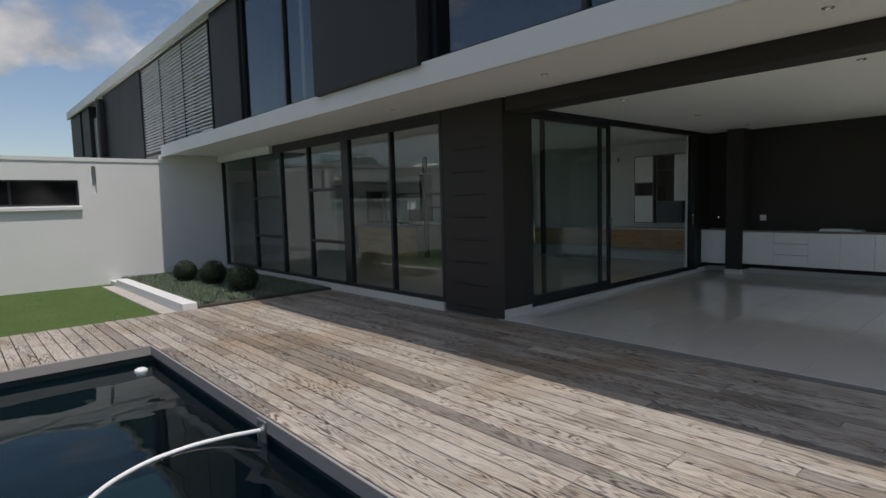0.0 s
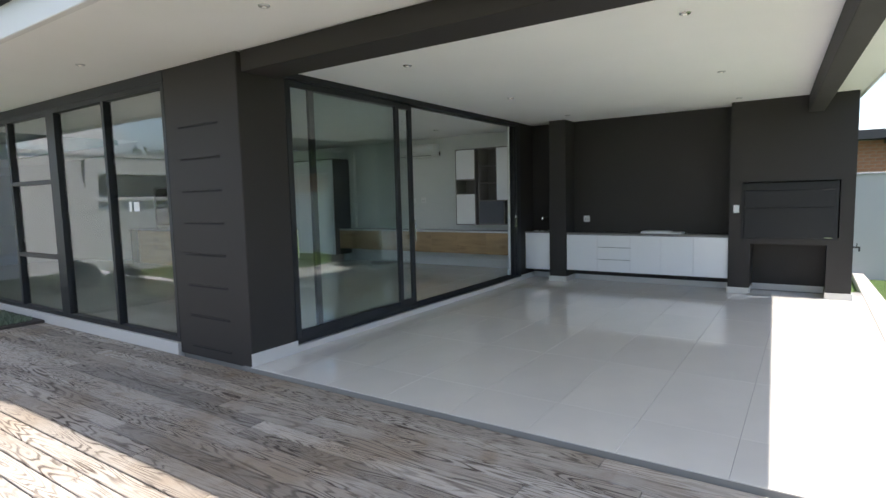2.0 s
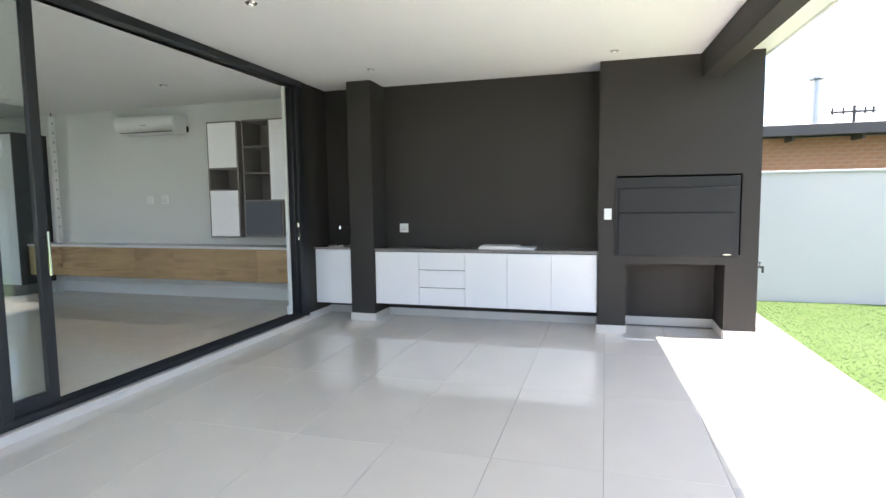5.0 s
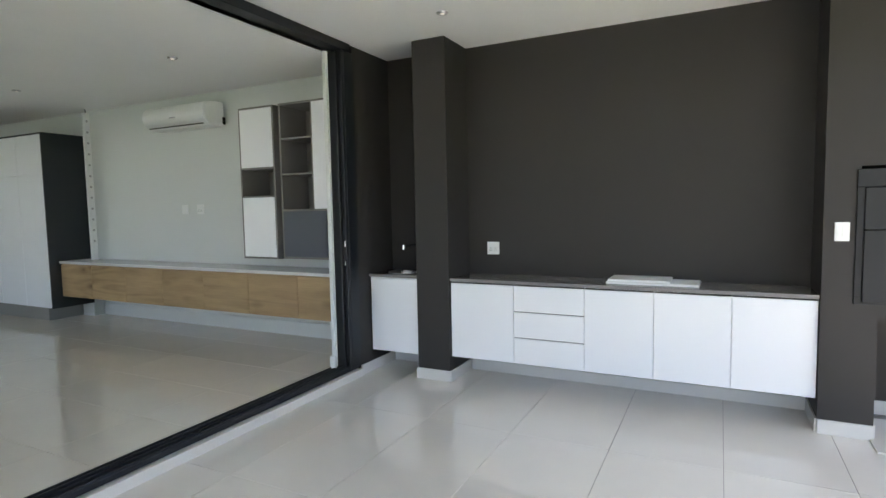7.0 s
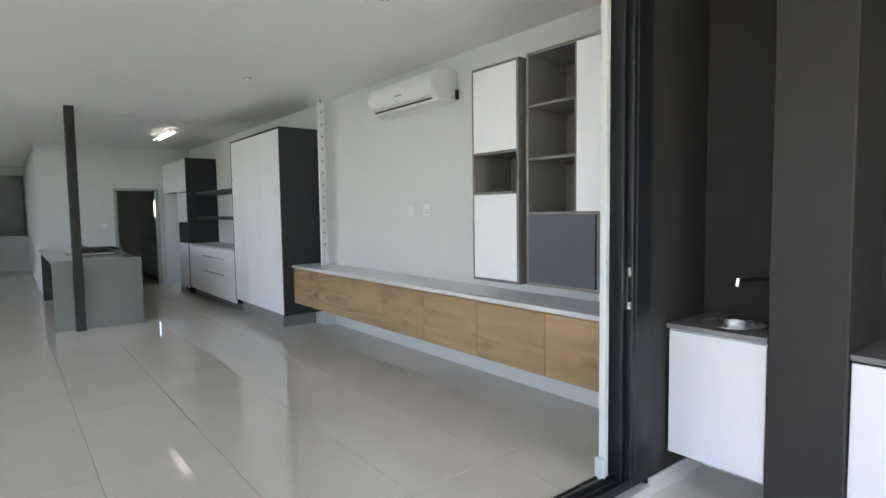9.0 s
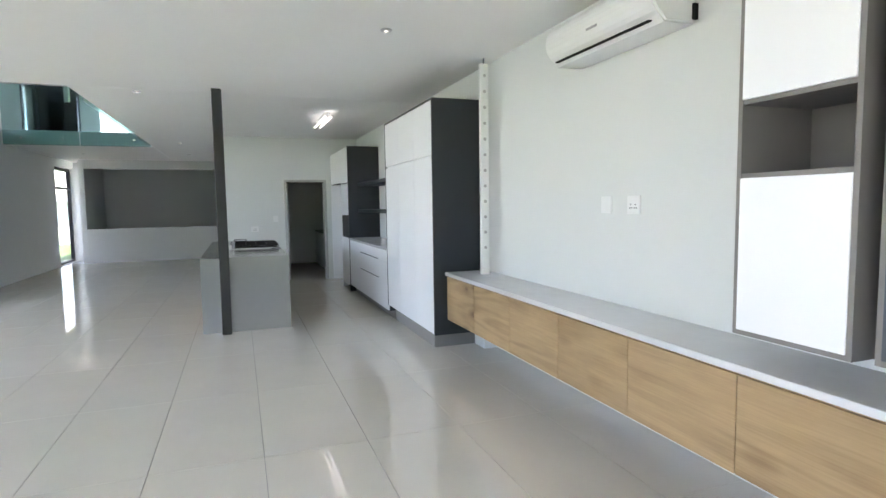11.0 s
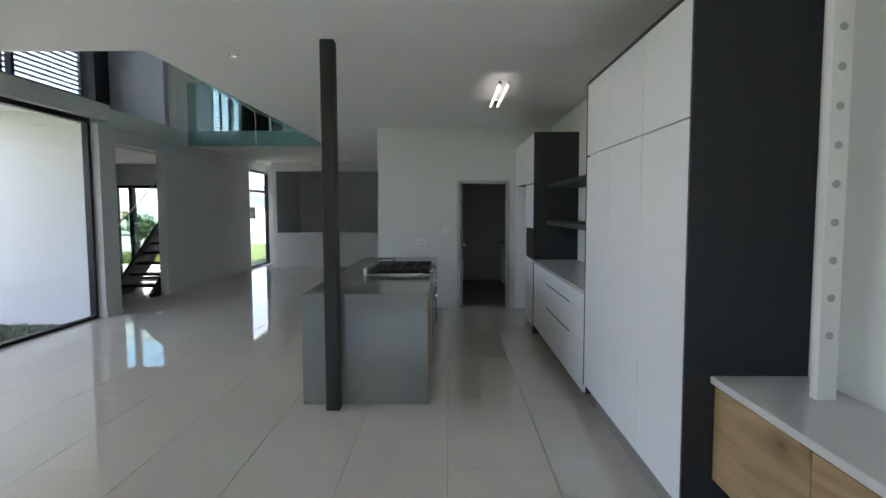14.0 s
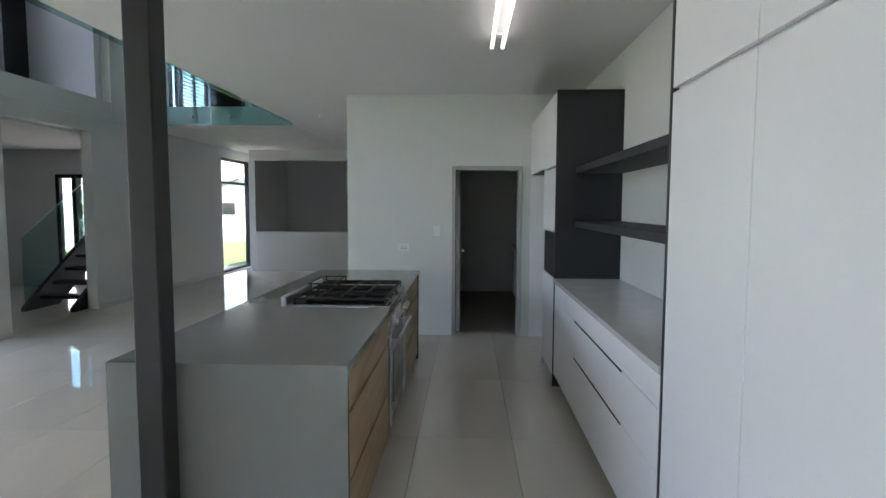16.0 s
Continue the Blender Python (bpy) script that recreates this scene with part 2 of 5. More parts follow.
PLASTIC = surface("white_plastic", (0.80, 0.81, 0.80), 0.4, vary=0.02, bump=0.02)
# Flat black for black parts and for shade drawn in gaps and openings.
BLACK = surface("black_parts_and_drawn_shade", (0.01, 0.01, 0.01), 0.8, vary=0.1, bump=0)
LAMP = glow("lit_tube", (1.0, 0.98, 0.93), 0.3)
SLAT = surface("pale_grey_powder_coat", (0.50, 0.51, 0.52), 0.5, vary=0.05, bump=0.03)
SPOT = glow("lit_downlight_lens", (1.0, 0.95, 0.86), 0.2)
GLASS = pane_glass("clear_pane", (0.958, 0.972, 0.965), 1.62)
GLASS_SLIDE = pane_glass("green_tinted_sliding_pane", (0.885, 0.93, 0.915), 1.9)
GLASS_TINT = pane_glass("grey_tinted_pane", (0.42, 0.46, 0.47), 2.3)
GLASS_RAIL = pane_glass("green_edged_pane", (0.66, 0.80, 0.785))
WATER = water_mat()
POOL = surface("dark_pool_plaster", (0.008, 0.024, 0.026), 0.7, vary=0.25, big=1.5)
SOIL = surface("dark_planter_soil", (0.07, 0.06, 0.05), 0.95, vary=0.3, fine=40, bump=0.8)
GRASS = grass_ground("lawn", (0.048, 0.095, 0.026), (0.082, 0.122, 0.042))
LEAF_DARK = leaf_mat("box_shrub_leaf", (0.010, 0.018, 0.010), (0.035, 0.055, 0.025))
LEAF_SILVER = leaf_mat("silver_ground_cover_leaf", (0.10, 0.14, 0.09), (0.24, 0.29, 0.20))
LEAF = leaf_mat("tree_leaf", (0.022, 0.05, 0.014), (0.075, 0.13, 0.035))
LEAF_HEDGE = leaf_mat("hedge_leaf", (0.06, 0.10, 0.02), (0.22, 0.24, 0.05))
BLADE = leaf_mat("grass_blade", (0.052, 0.100, 0.028), (0.082, 0.125, 0.043))
BARK = surface("bark", (0.12, 0.09, 0.07), 0.9, vary=0.3, fine=40, bump=0.8, stretch=(1, 1, 0.2))
BRICK = surface("orange_face_brick", (0.40, 0.20, 0.12), 0.85, vary=0.25, big=4, fine=50, bump=0.4)
MORTAR = surface("mortar", (0.38, 0.32, 0.27), 0.9, vary=0.1)
ROOF_DARK = surface("dark_roof_sheet", (0.06, 0.055, 0.055), 0.6, vary=0.15)
GALV = surface("galvanised_steel", (0.42, 0.43, 0.44), 0.4, metal=0.8, vary=0.1)
PALE_STONE = surface("pale_stone_edging", (0.46, 0.42, 0.38), 0.85, vary=0.15, big=3, bump=0.4)
# Darker grey than the house plaster: the wall's shade is put into it.
BOUNDARY = surface("boundary_paint_with_shade", (0.52, 0.515, 0.53), 0.85, vary=0.05, big=0.7, bump=0.3)
FRAME_GREY = surface("pale_grey_steel_frame", (0.42, 0.42, 0.41), 0.5, vary=0.05, bump=0.04)
HOLE_GREY = surface("pale_grey_hole_shade", (0.42, 0.42, 0.41), 0.7, vary=0.05, bump=0)
# Blue daylight from the louvres is put into this paint colour.
BLUE_LIT = surface("wall_paint_with_blue_light", (0.66, 0.69, 0.77), 0.65, vary=0.03)


# ---- building helpers ----
def boxes(*items, bevel=0.003):
    """One bmesh of boxes (x0, y0, z0, x1, y1, z1), with eased edges."""
    bm = bmesh.new()
    for x0, y0, z0, x1, y1, z1 in items:
        m = Matrix.LocRotScale(((x0 + x1) / 2, (y0 + y1) / 2, (z0 + z1) / 2), None, (abs(x1 - x0), abs(y1 - y0), abs(z1 - z0)))
        bmesh.ops.create_cube(bm, size=1, matrix=m)
    if bevel:
        small = min(min(abs(i[3] - i[0]), abs(i[4] - i[1]), abs(i[5] - i[2])) for i in items)
        bmesh.ops.bevel(bm, geom=list(bm.edges), offset=min(bevel, small * 0.3), segments=1, affect="EDGES", clamp_overlap=True)
    return bm


def rod(bm, a, b, r0, r1=None, n=12, caps=True):
    a, b = Vector(a), Vector(b)
    m = Matrix.Translation((a + b) / 2) @ (b - a).to_track_quat("Z", "Y").to_matrix().to_4x4()
    bmesh.ops.create_cone(bm, cap_ends=caps, segments=n, radius1=r0, radius2=r0 if r1 is None else r1, depth=(b - a).length, matrix=m)
    return bm


def rods(*items, n=12):
    bm = bmesh.new()
    for i in items:
        rod(bm, i[0], i[1], i[2], i[3] if len(i) > 3 else None, n)
    return bm


def mesh_from(name, bm, material, smooth=False):
    me = bpy.data.meshes.new(name)
    bm.to_mesh(me)
    bm.free()
    if smooth:
        for p in me.polygons:
            p.use_smooth = True
    me.materials.append(material)
    return me


def thing(name, x, y, z, label, category, group="", kind=""):
    ob = new(name)
    ob.empty_display_size = 0.1
    ob.location = (x, y, z)
    return tagged(ob, label, category, group, kind)


def part(name, bm, material, parent, label="", smooth=False, shadow=True):
    """A mesh in world coordinates, made a child of parent."""
    ob = new(name, mesh_from(name, bm, material, smooth))
    ob.parent = parent
    at, p = Vector((0, 0, 0)), parent
    while p:
        at += p.location
        p = p.parent
    ob.location = -at
    if not shadow:
        ob.visible_shadow = False
    return tagged(ob, label)


def solid(name, bm, material, label, category, group="", kind="", smooth=False):
    return tagged(new(name, mesh_from(name, bm, material, smooth)), label, category, group, kind)


def struct(name, bm, material, label, category="wall"):
    return solid(name, bm, material, label, category, kind="structure")


def piece(name, me, parent, x, y, z, rz=0.0):
    """A small piece on shared mesh data."""
    ob = new(name, me)
    ob.parent = parent
    ob.location = Vector((x, y, z)) - parent.location
    ob.rotation_euler[2] = rz
    return ob


def wall_x(x0, x1, y0, y1, z0, z1, holes=()):
    """Boxes of a wall that runs along y, with holes (y0, y1, z0, z1) cut through."""
    out, ys = [], sorted({y0, y1, *(h[0] for h in holes), *(h[1] for h in holes)})
    for a, b in zip(ys, ys[1:]):
        cuts = sorted((h[2], h[3]) for h in holes if h[0] < (a + b) / 2 < h[1])
        z = z0
        for c, d in cuts:
            if c > z + 1e-4:
                out.append((x0, a, z, x1, b, c))
            z = d
        if z < z1 - 1e-4:
            out.append((x0, a, z, x1, b, z1))
    return out


def wall_y(y0, y1, x0, x1, z0, z1, holes=()):
    return [(b[1], b[0], b[2], b[4], b[3], b[5]) for b in wall_x(y0, y1, x0, x1, z0, z1, holes)]

def splayed(bm, below=0.6, slope=0.047):
    """The patio's outer edge runs slightly askew to the house."""
    for v in bm.verts:
        if v.co.y < below:
            v.co.y -= slope * (12.05 - v.co.x)
    return bm

# ---- ground, pool, deck ----
FL = 0.11      # inside floor level
CI, CP = 2.90, 2.97   # ceilings inside and over the patio
FX = 5.70      # line of the glazed front
struct("ground", boxes((-900, -900, -1.9, -4.6, 900, -0.12), (1.95, -900, -1.9, 900, 900, -0.12), (-4.6, 7.57, -1.9, 1.95, 900, -0.12), (-4.6, -900, -1.9, 1.95, 0.9, -0.12), bevel=0), GRASS, "green mown lawn", "lawn")

pool = thing("swimming_pool", -1.4, 4, -1.7, "dark plastered swimming pool with rippled blue water", "pool", kind="structure")
part("basin", boxes((-4.6, 0.9, -1.85, 1.95, 7.57, -1.7), (-4.6, 0.9, -1.7, -4.45, 7.57, -0.13), (1.82, 0.9, -1.7, 1.95, 7.57, -0.13), (-4.45, 0.9, -1.7, 1.82, 1.05, -0.13), (-4.45, 7.42, -1.7, 1.82, 7.57, -0.13), bevel=0), POOL, pool)
bm = bmesh.new()
bmesh.ops.create_grid(bm, x_segments=90, y_segments=90, size=1, matrix=Matrix.LocRotScale((-1.315, 4.235, -0.235), None, (3.134, 3.184, 1)))
for v in bm.verts:
    v.co.z += 0.004 * noise.noise(Vector((v.co.x * 1.0, v.co.y * 2.2, 0))) + 0.0012 * noise.noise(Vector((v.co.x * 4, v.co.y * 6, 3)))
part("water", bm, WATER, pool, "rippled dark blue water", smooth=True, shadow=False)
deck = thing("timber_deck", 3, 4, -0.12, "weathered grey timber deck boards beside the pool", "deck", kind="structure")
part("edge_board", boxes((1.775, 0.9, -0.16, 1.80, 7.40, -0.042), (-4.6, 7.38, -0.16, 1.775, 7.405, -0.042)), DECK_EDGE, deck, "grey fascia board along the pool")
# Added black sheet, puts the shade into the gaps between boards.
part("gap_shade_sheet", boxes((1.82, -5.6, -0.119, 5.66, 9.53, -0.10), (-4.6, 7.45, -0.119, 1.80, 9.53, -0.10), bevel=0), BLACK, deck, "added black sheet darkening the gaps between the boards")
part("joists", boxes(*[(1.84, y, -0.125, 5.66, y + 0.05, -0.05) for y in np.arange(-5.5, 9.4, 0.6)]), BLACK, deck)

# ---- house: floors, slabs, ceilings ----
patio = thing("patio_floor", 9, 2.3, 0, "polished pale grey tiled patio floor", "floor", kind="structure")
part("screed", boxes((FX - 0.015, -0.34, -0.4, 12.9, 5.05, -0.006), bevel=0), GROUT, patio)
part("edging", splayed(boxes((FX - 0.02, -0.60, -0.4, 16, -0.345, -0.004), bevel=0.01), -0.5, 0.022), PALE_STONE, patio, "pale stone edging beside the lawn")
floor = thing("floor", 9, 14, FL, "glossy cream porcelain floor tiles with thin grey joints", "floor", kind="structure")
part("screed", boxes((5.74, 5.10, -0.4, 14.9, 15.3, FL - 0.006), (1.5, 15.44, -0.4, 5.74, 19.7, FL - 0.006), (5.74, 15.3, -0.4, 14.9, 27, FL - 0.006), bevel=0), GROUT, floor)

struct("patio_ceiling", splayed(boxes((6.16, -0.25, CP, 12.9, 5.05, CP + 0.1), bevel=0)), CEIL, "smooth white patio ceiling", "ceiling")
struct("soffit", splayed(boxes((4.24, -0.25, 3.05, 5.72, 15.2, 3.12), (5.72, -0.25, 3.06, 6.2, 4.9, 3.12), bevel=0.004)), CEIL, "cream painted soffit under the upper floor", "ceiling")
struct("ceiling", boxes((5.75, 5.05, CI, 12.6, 11.8, CI + 0.28), (8.44, 11.8, CI, 12.6, 27, CI + 0.28), (5.75, 18.2, CI, 8.44, 27, CI + 0.28), (1.5, 15.45, 2.66, 5.5, 19.75, 2.8), (12.6, 16.0, CI, 14.8, 19.55, CI + 0.1), bevel=0.004), CEIL, "smooth white ceiling with an open void", "ceiling")
struct("fascia", splayed(boxes((4.20, -0.27, 2.995, 4.26, 15.18, 3.27), bevel=0.006)), OUT_WHITE, "white plastered fascia band of the upper floor", "fascia")
struct("fascia_side", splayed(boxes((4.26, -0.27, 2.96, 12.95, -0.23, 3.27), (4.26, -0.23, 3.12, 12.95, 0.4, 3.14), bevel=0.004)), OUT_WHITE, "white plastered fascia band along the patio side", "fascia")
struct("upper_slab", boxes((4.36, 15.47, 2.92, 5.62, 17.8, 3.14), (4.5, 17.8, 2.92, 5.5, 24.6, 3.1), (4.26, -0.22, 3.14, 5.7, 15.2, 3.25), (6.0, -0.22, 3.18, 12.6, 5.0, 3.25), (5.7, 5.0, 3.18, 12.6, 11.75, 3.25), bevel=0), GROUT, "concrete upper floor slab", "slab")
beam = struct("beam", splayed(boxes((5.74, -0.22, 2.86, 6.15, 4.90, 3.055), bevel=0.006)), DARK, "charcoal plastered beam across the patio front", "beam")
struct("beam_side", splayed(boxes((6.16, 0.23, 2.72, 12.04, 0.42, 2.975), bevel=0.006)), DARK, "charcoal beam under the patio roof", "beam")

# ---- house: walls ----
struct("wall_column", boxes((FX, 4.92, -0.02, 6.28, 6.16, 3.05), bevel=0.008), DARK, "charcoal plastered corner pier", "pillar")
struct("wall_east", boxes((12.40, 5.2, 0.84, 12.62, 9.8, CI + 0.1), (12.40, 9.8, -0.3, 12.62, 16.2, CI + 0.1), (12.56, 5.2, -0.3, 12.72, 9.8, 0.838), bevel=0), WALL_IN, "smooth off-white living room wall", "wall")
struct("wall_jamb", boxes((11.90, 4.955, -0.02, 12.6, 5.128, CP), bevel=0.006), DARK, "charcoal return wall beside the sliding door", "wall")
struct("wall_jamb_inner", boxes((11.92, 5.13, 0, 12.4, 5.205, CI), (11.702, 5.085, 0.10, 11.734, 5.125, 2.90), bevel=0.003), WALL_IN, "white plastered reveal of the sliding door", "wall")
struct("wall_patio_back", boxes((12.50, 1.3, -0.3, 12.75, 4.96, CP), bevel=0), DARK, "matt charcoal back wall of the patio", "wall")
struct("wall_pillar", boxes((12.05, 4.11, -0.02, 12.52, 4.43, CP), bevel=0.006), DARK, "narrow charcoal pier between the patio cabinets", "pillar")
# barbecue block with a firewood niche
struct("wall_barbecue", boxes(*wall_x(12.05, 12.62, -0.17, 1.42, -0.02, CP, holes=[(0.0, 1.23, 0.9, 1.74), (0.14, 1.12, -0.02, 0.79)]), (12.6, -0.17, -0.02, 12.9, 1.42, CP), bevel=0), DARK, "charcoal plastered barbecue block with a wood niche", "fireplace")
struct("wall_front", boxes((5.62, 15.2, -0.3, 5.90, 15.58, 2.875), *wall_x(5.6, 5.75, 15.5, 23.4, -0.3, CI, holes=[(15.6, 17.28, FL - 0.02, 2.68), (21.48, 23.2, FL, 2.70)]), bevel=0), WALL_IN, "white wall beside the stair hall", "wall")
struct("wall_end", boxes((5.75, 23.2, 0, 6.12, 23.4, CI), (6.25, 22.1, 0, 9.75, 22.3, 1.03), (6.25, 22.1, 2.66, 9.75, 22.3, CI), (6.12, 22.1, 0, 6.25, 24.6, CI), (6.12, 24.4, 0, 10, 24.6, CI), bevel=0.004), WALL_IN, "white end wall with a low parapet", "wall")
struct("wall_north", boxes(*wall_y(15.97, 16.12, 9.73, 12.6, 0, CI, holes=[(10.97, 11.75, FL - 0.02, 2.06)]), (9.73, 16.12, 0, 9.88, 24.5, CI), bevel=0), WALL_IN, "white kitchen end wall with a doorway", "wall")
struct("wall_scullery", boxes(*wall_y(19.4, 19.55, 9.88, 14.8, 0, CI, holes=[(12.33, 12.53, 1.49, 1.91)]), (14.6, 16.12, 0, 14.8, 19.4, CI), (12.6, 16.0, 0, 14.8, 16.12, CI), bevel=0), WALL_IN, "grey wall of the dark scullery", "wall")
struct("wall_hall", boxes((1.5, 15.45, -0.3, 1.65, 19.6, 2.66), *wall_y(19.6, 19.75, 1.5, 5.5, -0.3, 2.9, holes=[(3.40, 5.44, FL, 2.2)]), bevel=0), WALL_IN, "white wall of the stair hall", "wall")
# boundary wall with a slot window and a niche, standing in the garden
struct("wall_courtyard", boxes(*wall_y(15.2, 15.45, -9.0, 5.62, -0.4, 2.84, holes=[(-1.4, 2.36, 1.81, 2.40), (2.64, 2.73, 2.07, 2.72)]), (-9, 15.18, 2.84, 5.62, 15.47, 2.93), (2.64, 15.36, 2.07, 2.73, 15.45, 2.72), (4.2, 15.2, 2.93, 5.62, 15.45, 3.05), bevel=0), OUT_WHITE, "white plastered courtyard wall", "wall")
struct("window_sill", boxes((-1.45, 15.12, 1.70, 2.40, 15.3, 1.79), bevel=0.01), OUT_WHITE, "white plaster sill under a slot window", "sill")
slot = thing("window_slot", 0.4, 15.3, 1.72, "long dark slot window in the courtyard wall", "window", kind="structure")
part("frame", boxes((-1.4, 15.28, 1.81, 2.36, 15.33, 1.85), (-1.4, 15.28, 2.36, 2.36, 15.33, 2.40), (2.32, 15.28, 1.85, 2.36, 15.33, 2.36), (1.05, 15.28, 1.85, 1.10, 15.33, 2.36), (-1.4, 15.28, 1.85, -1.36, 15.33, 2.36)), ALU, slot)
part("pane", boxes((-1.38, 15.30, 1.83, 2.34, 15.31, 2.38), bevel=0), BLACK_GLASS, slot)

# garden boundary walls
bw = thing("boundary_wall", 15.4, -5, -0.12, "plastered boundary wall with piers, shade put into its grey paint", "wall", kind="structure")
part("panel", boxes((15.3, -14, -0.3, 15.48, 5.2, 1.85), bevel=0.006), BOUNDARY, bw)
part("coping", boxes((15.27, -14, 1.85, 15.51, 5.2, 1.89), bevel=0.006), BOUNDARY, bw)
for k, y in enumerate((-3.3, -7.6, -11.9)):
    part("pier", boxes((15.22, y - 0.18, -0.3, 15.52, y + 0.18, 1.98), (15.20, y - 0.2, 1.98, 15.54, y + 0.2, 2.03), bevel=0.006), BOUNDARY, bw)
bs = thing("boundary_wall", 3, -12, -0.12, "white plastered boundary wall across the lawn", "wall", kind="structure")
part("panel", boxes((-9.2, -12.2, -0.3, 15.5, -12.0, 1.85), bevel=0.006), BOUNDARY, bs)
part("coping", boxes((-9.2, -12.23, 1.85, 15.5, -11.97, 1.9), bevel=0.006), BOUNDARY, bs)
bq = thing("boundary_wall", -9.1, 2, -0.12, "white plastered boundary wall beyond the pool", "wall", kind="structure")
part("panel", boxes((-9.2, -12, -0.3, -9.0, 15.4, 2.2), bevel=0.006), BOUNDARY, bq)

# ---- upper floor ----
ROOF = 5.62
struct("roof", boxes((4.25, -0.2, ROOF + 0.02, 12.9, 28.4, ROOF + 0.12), bevel=0), GROUT, "flat concrete roof", "roof")
struct("roof_fascia", boxes((4.19, -0.27, ROOF - 0.03, 4.27, 28.45, ROOF + 0.27), (4.27, -0.27, ROOF - 0.03, 12.9, -0.19, ROOF + 0.27), bevel=0.006), OUT_WHITE, "white roof edge band", "roof")
struct("upper_wall_front", boxes((4.30, 4.82, 3.27, 4.9, 7.14, ROOF), (4.30, 10.22, 3.27, 4.9, 11.62, ROOF), (4.32, 17.22, 2.9, 4.45, 22.0, ROOF), (4.10, 21.8, 2.9, 4.3, 22.0, ROOF - 0.15), (4.34, 24.62, 2.9, 5.7, 26.0, ROOF), (4.3, 26.2, 2.9, 5.5, 28.3, ROOF), bevel=0.006), DARK_BOX, "charcoal clad upper wall boxes", "wall")
struct("upper_box", boxes((4.12, 4.80, 3.24, 4.31, 7.15, ROOF), bevel=0.006), DARK_BOX, "projecting charcoal clad window box", "wall")
struct("upper_walls", boxes((12.4, -0.28, 3.25, 12.6, 24, ROOF), *wall_y(23.0, 23.2, 5.7, 12.5, 3.2, ROOF, holes=[(5.8, 8.9, 3.3, 5.4)]), (9.9, -0.2, 3.25, 10.0, 11.8, ROOF), (4.4, 7.9, 3.25, 9.9, 8.0, ROOF), (4.4, -0.26, 3.25, 12.4, -0.2, ROOF), bevel=0), WALL_IN, "white inner walls of the upper floor", "wall")
struct("upper_ceiling", boxes((4.3, -0.2, ROOF - 0.03, 12.4, 23.0, ROOF), bevel=0), CEIL, "white upper floor ceiling", "ceiling")
# Added panel, darkens the daylit bulkhead behind the glazing head.
struct("bulkhead_mask_panel", boxes((5.742, 11.70, 2.92, 5.760, 15.19, 3.06), bevel=0.002), ALU, "added black panel masking the lit bulkhead behind the front glazing", "trim")
struct("void_walls", boxes((5.763, 11.82, 2.935, 5.90, 15.5, 3.172), (5.62, 12.0, CI - 0.02, 5.76, 17.76, 3.17), (5.62, 17.76, CI, 5.76, 19.4, ROOF), bevel=0.004), WALL_IN, "white ledge wall beside the void", "wall")
struct("void_side_wall", boxes((4.62, 17.62, 3.1, 5.62, 17.76, ROOF), bevel=0), BLUE_LIT, "wall beside the void, blue daylight put into its pale paint", "wall")
struct("void_post", boxes((4.46, 17.2, 3.1, 4.62, 17.76, ROOF), bevel=0.004), DARK_BOX, "charcoal post beside the louvres", "post")
struct("landing_panel", boxes((5.82, 20.9, 3.18, 6.47, 20.98, 4.2), bevel=0.004), DARK_BOX, "charcoal panel standing on the upper landing", "wall")
struct("void_east_wall", boxes((8.46, 11.8, 3.2, 8.6, 12.6, ROOF), (5.76, 11.68, 3.18, 8.5, 11.8, ROOF), bevel=0), WALL_IN, "white upper wall beside the void", "wall")


def louvre_screen(x, y0, y1, z0, z1, n, label):
    s = thing("louvre_screen", x, (y0 + y1) / 2, z0, label, "louvre screen")
    third = (y1 - y0) / 3
    part("screen_frame", boxes((x - 0.03, y0, z0, x + 0.03, y0 + 0.05, z1), (x - 0.03, y1 - 0.05, z0, x + 0.03, y1, z1), (x - 0.03, y0, z0, x + 0.03, y1, z0 + 0.05), (x - 0.03, y0, z1 - 0.05, x + 0.03, y1, z1), (x - 0.03, y0 + third - .02, z0, x + 0.03, y0 + third + .02, z1), (x - 0.03, y1 - third - .02, z0, x + 0.03, y1 - third + .02, z1)), STEEL_DARK, s)
    pitch = (z1 - z0 - 0.1) / n
    bm = bmesh.new()
    bmesh.ops.create_cube(bm, size=1, matrix=Matrix.LocRotScale((0, 0, 0), Euler((0, radians(12), 0)), (0.045, y1 - y0 - 0.1, 0.038)))
    me = mesh_from("slat", bm, SLAT)
    for k in range(n):
        piece("slat", me, s, x, (y0 + y1) / 2, z0 + 0.05 + pitch * (k + 0.5))
    return s


louvre_screen(4.38, 11.85, 17.2, 3.16, ROOF - 0.04, 29, "pale metal louvre screen on the upper floor")
louvre_screen(4.5, 22.02, 24.6, 3.1, 5.2, 24, "pale metal louvre screen behind the landing")


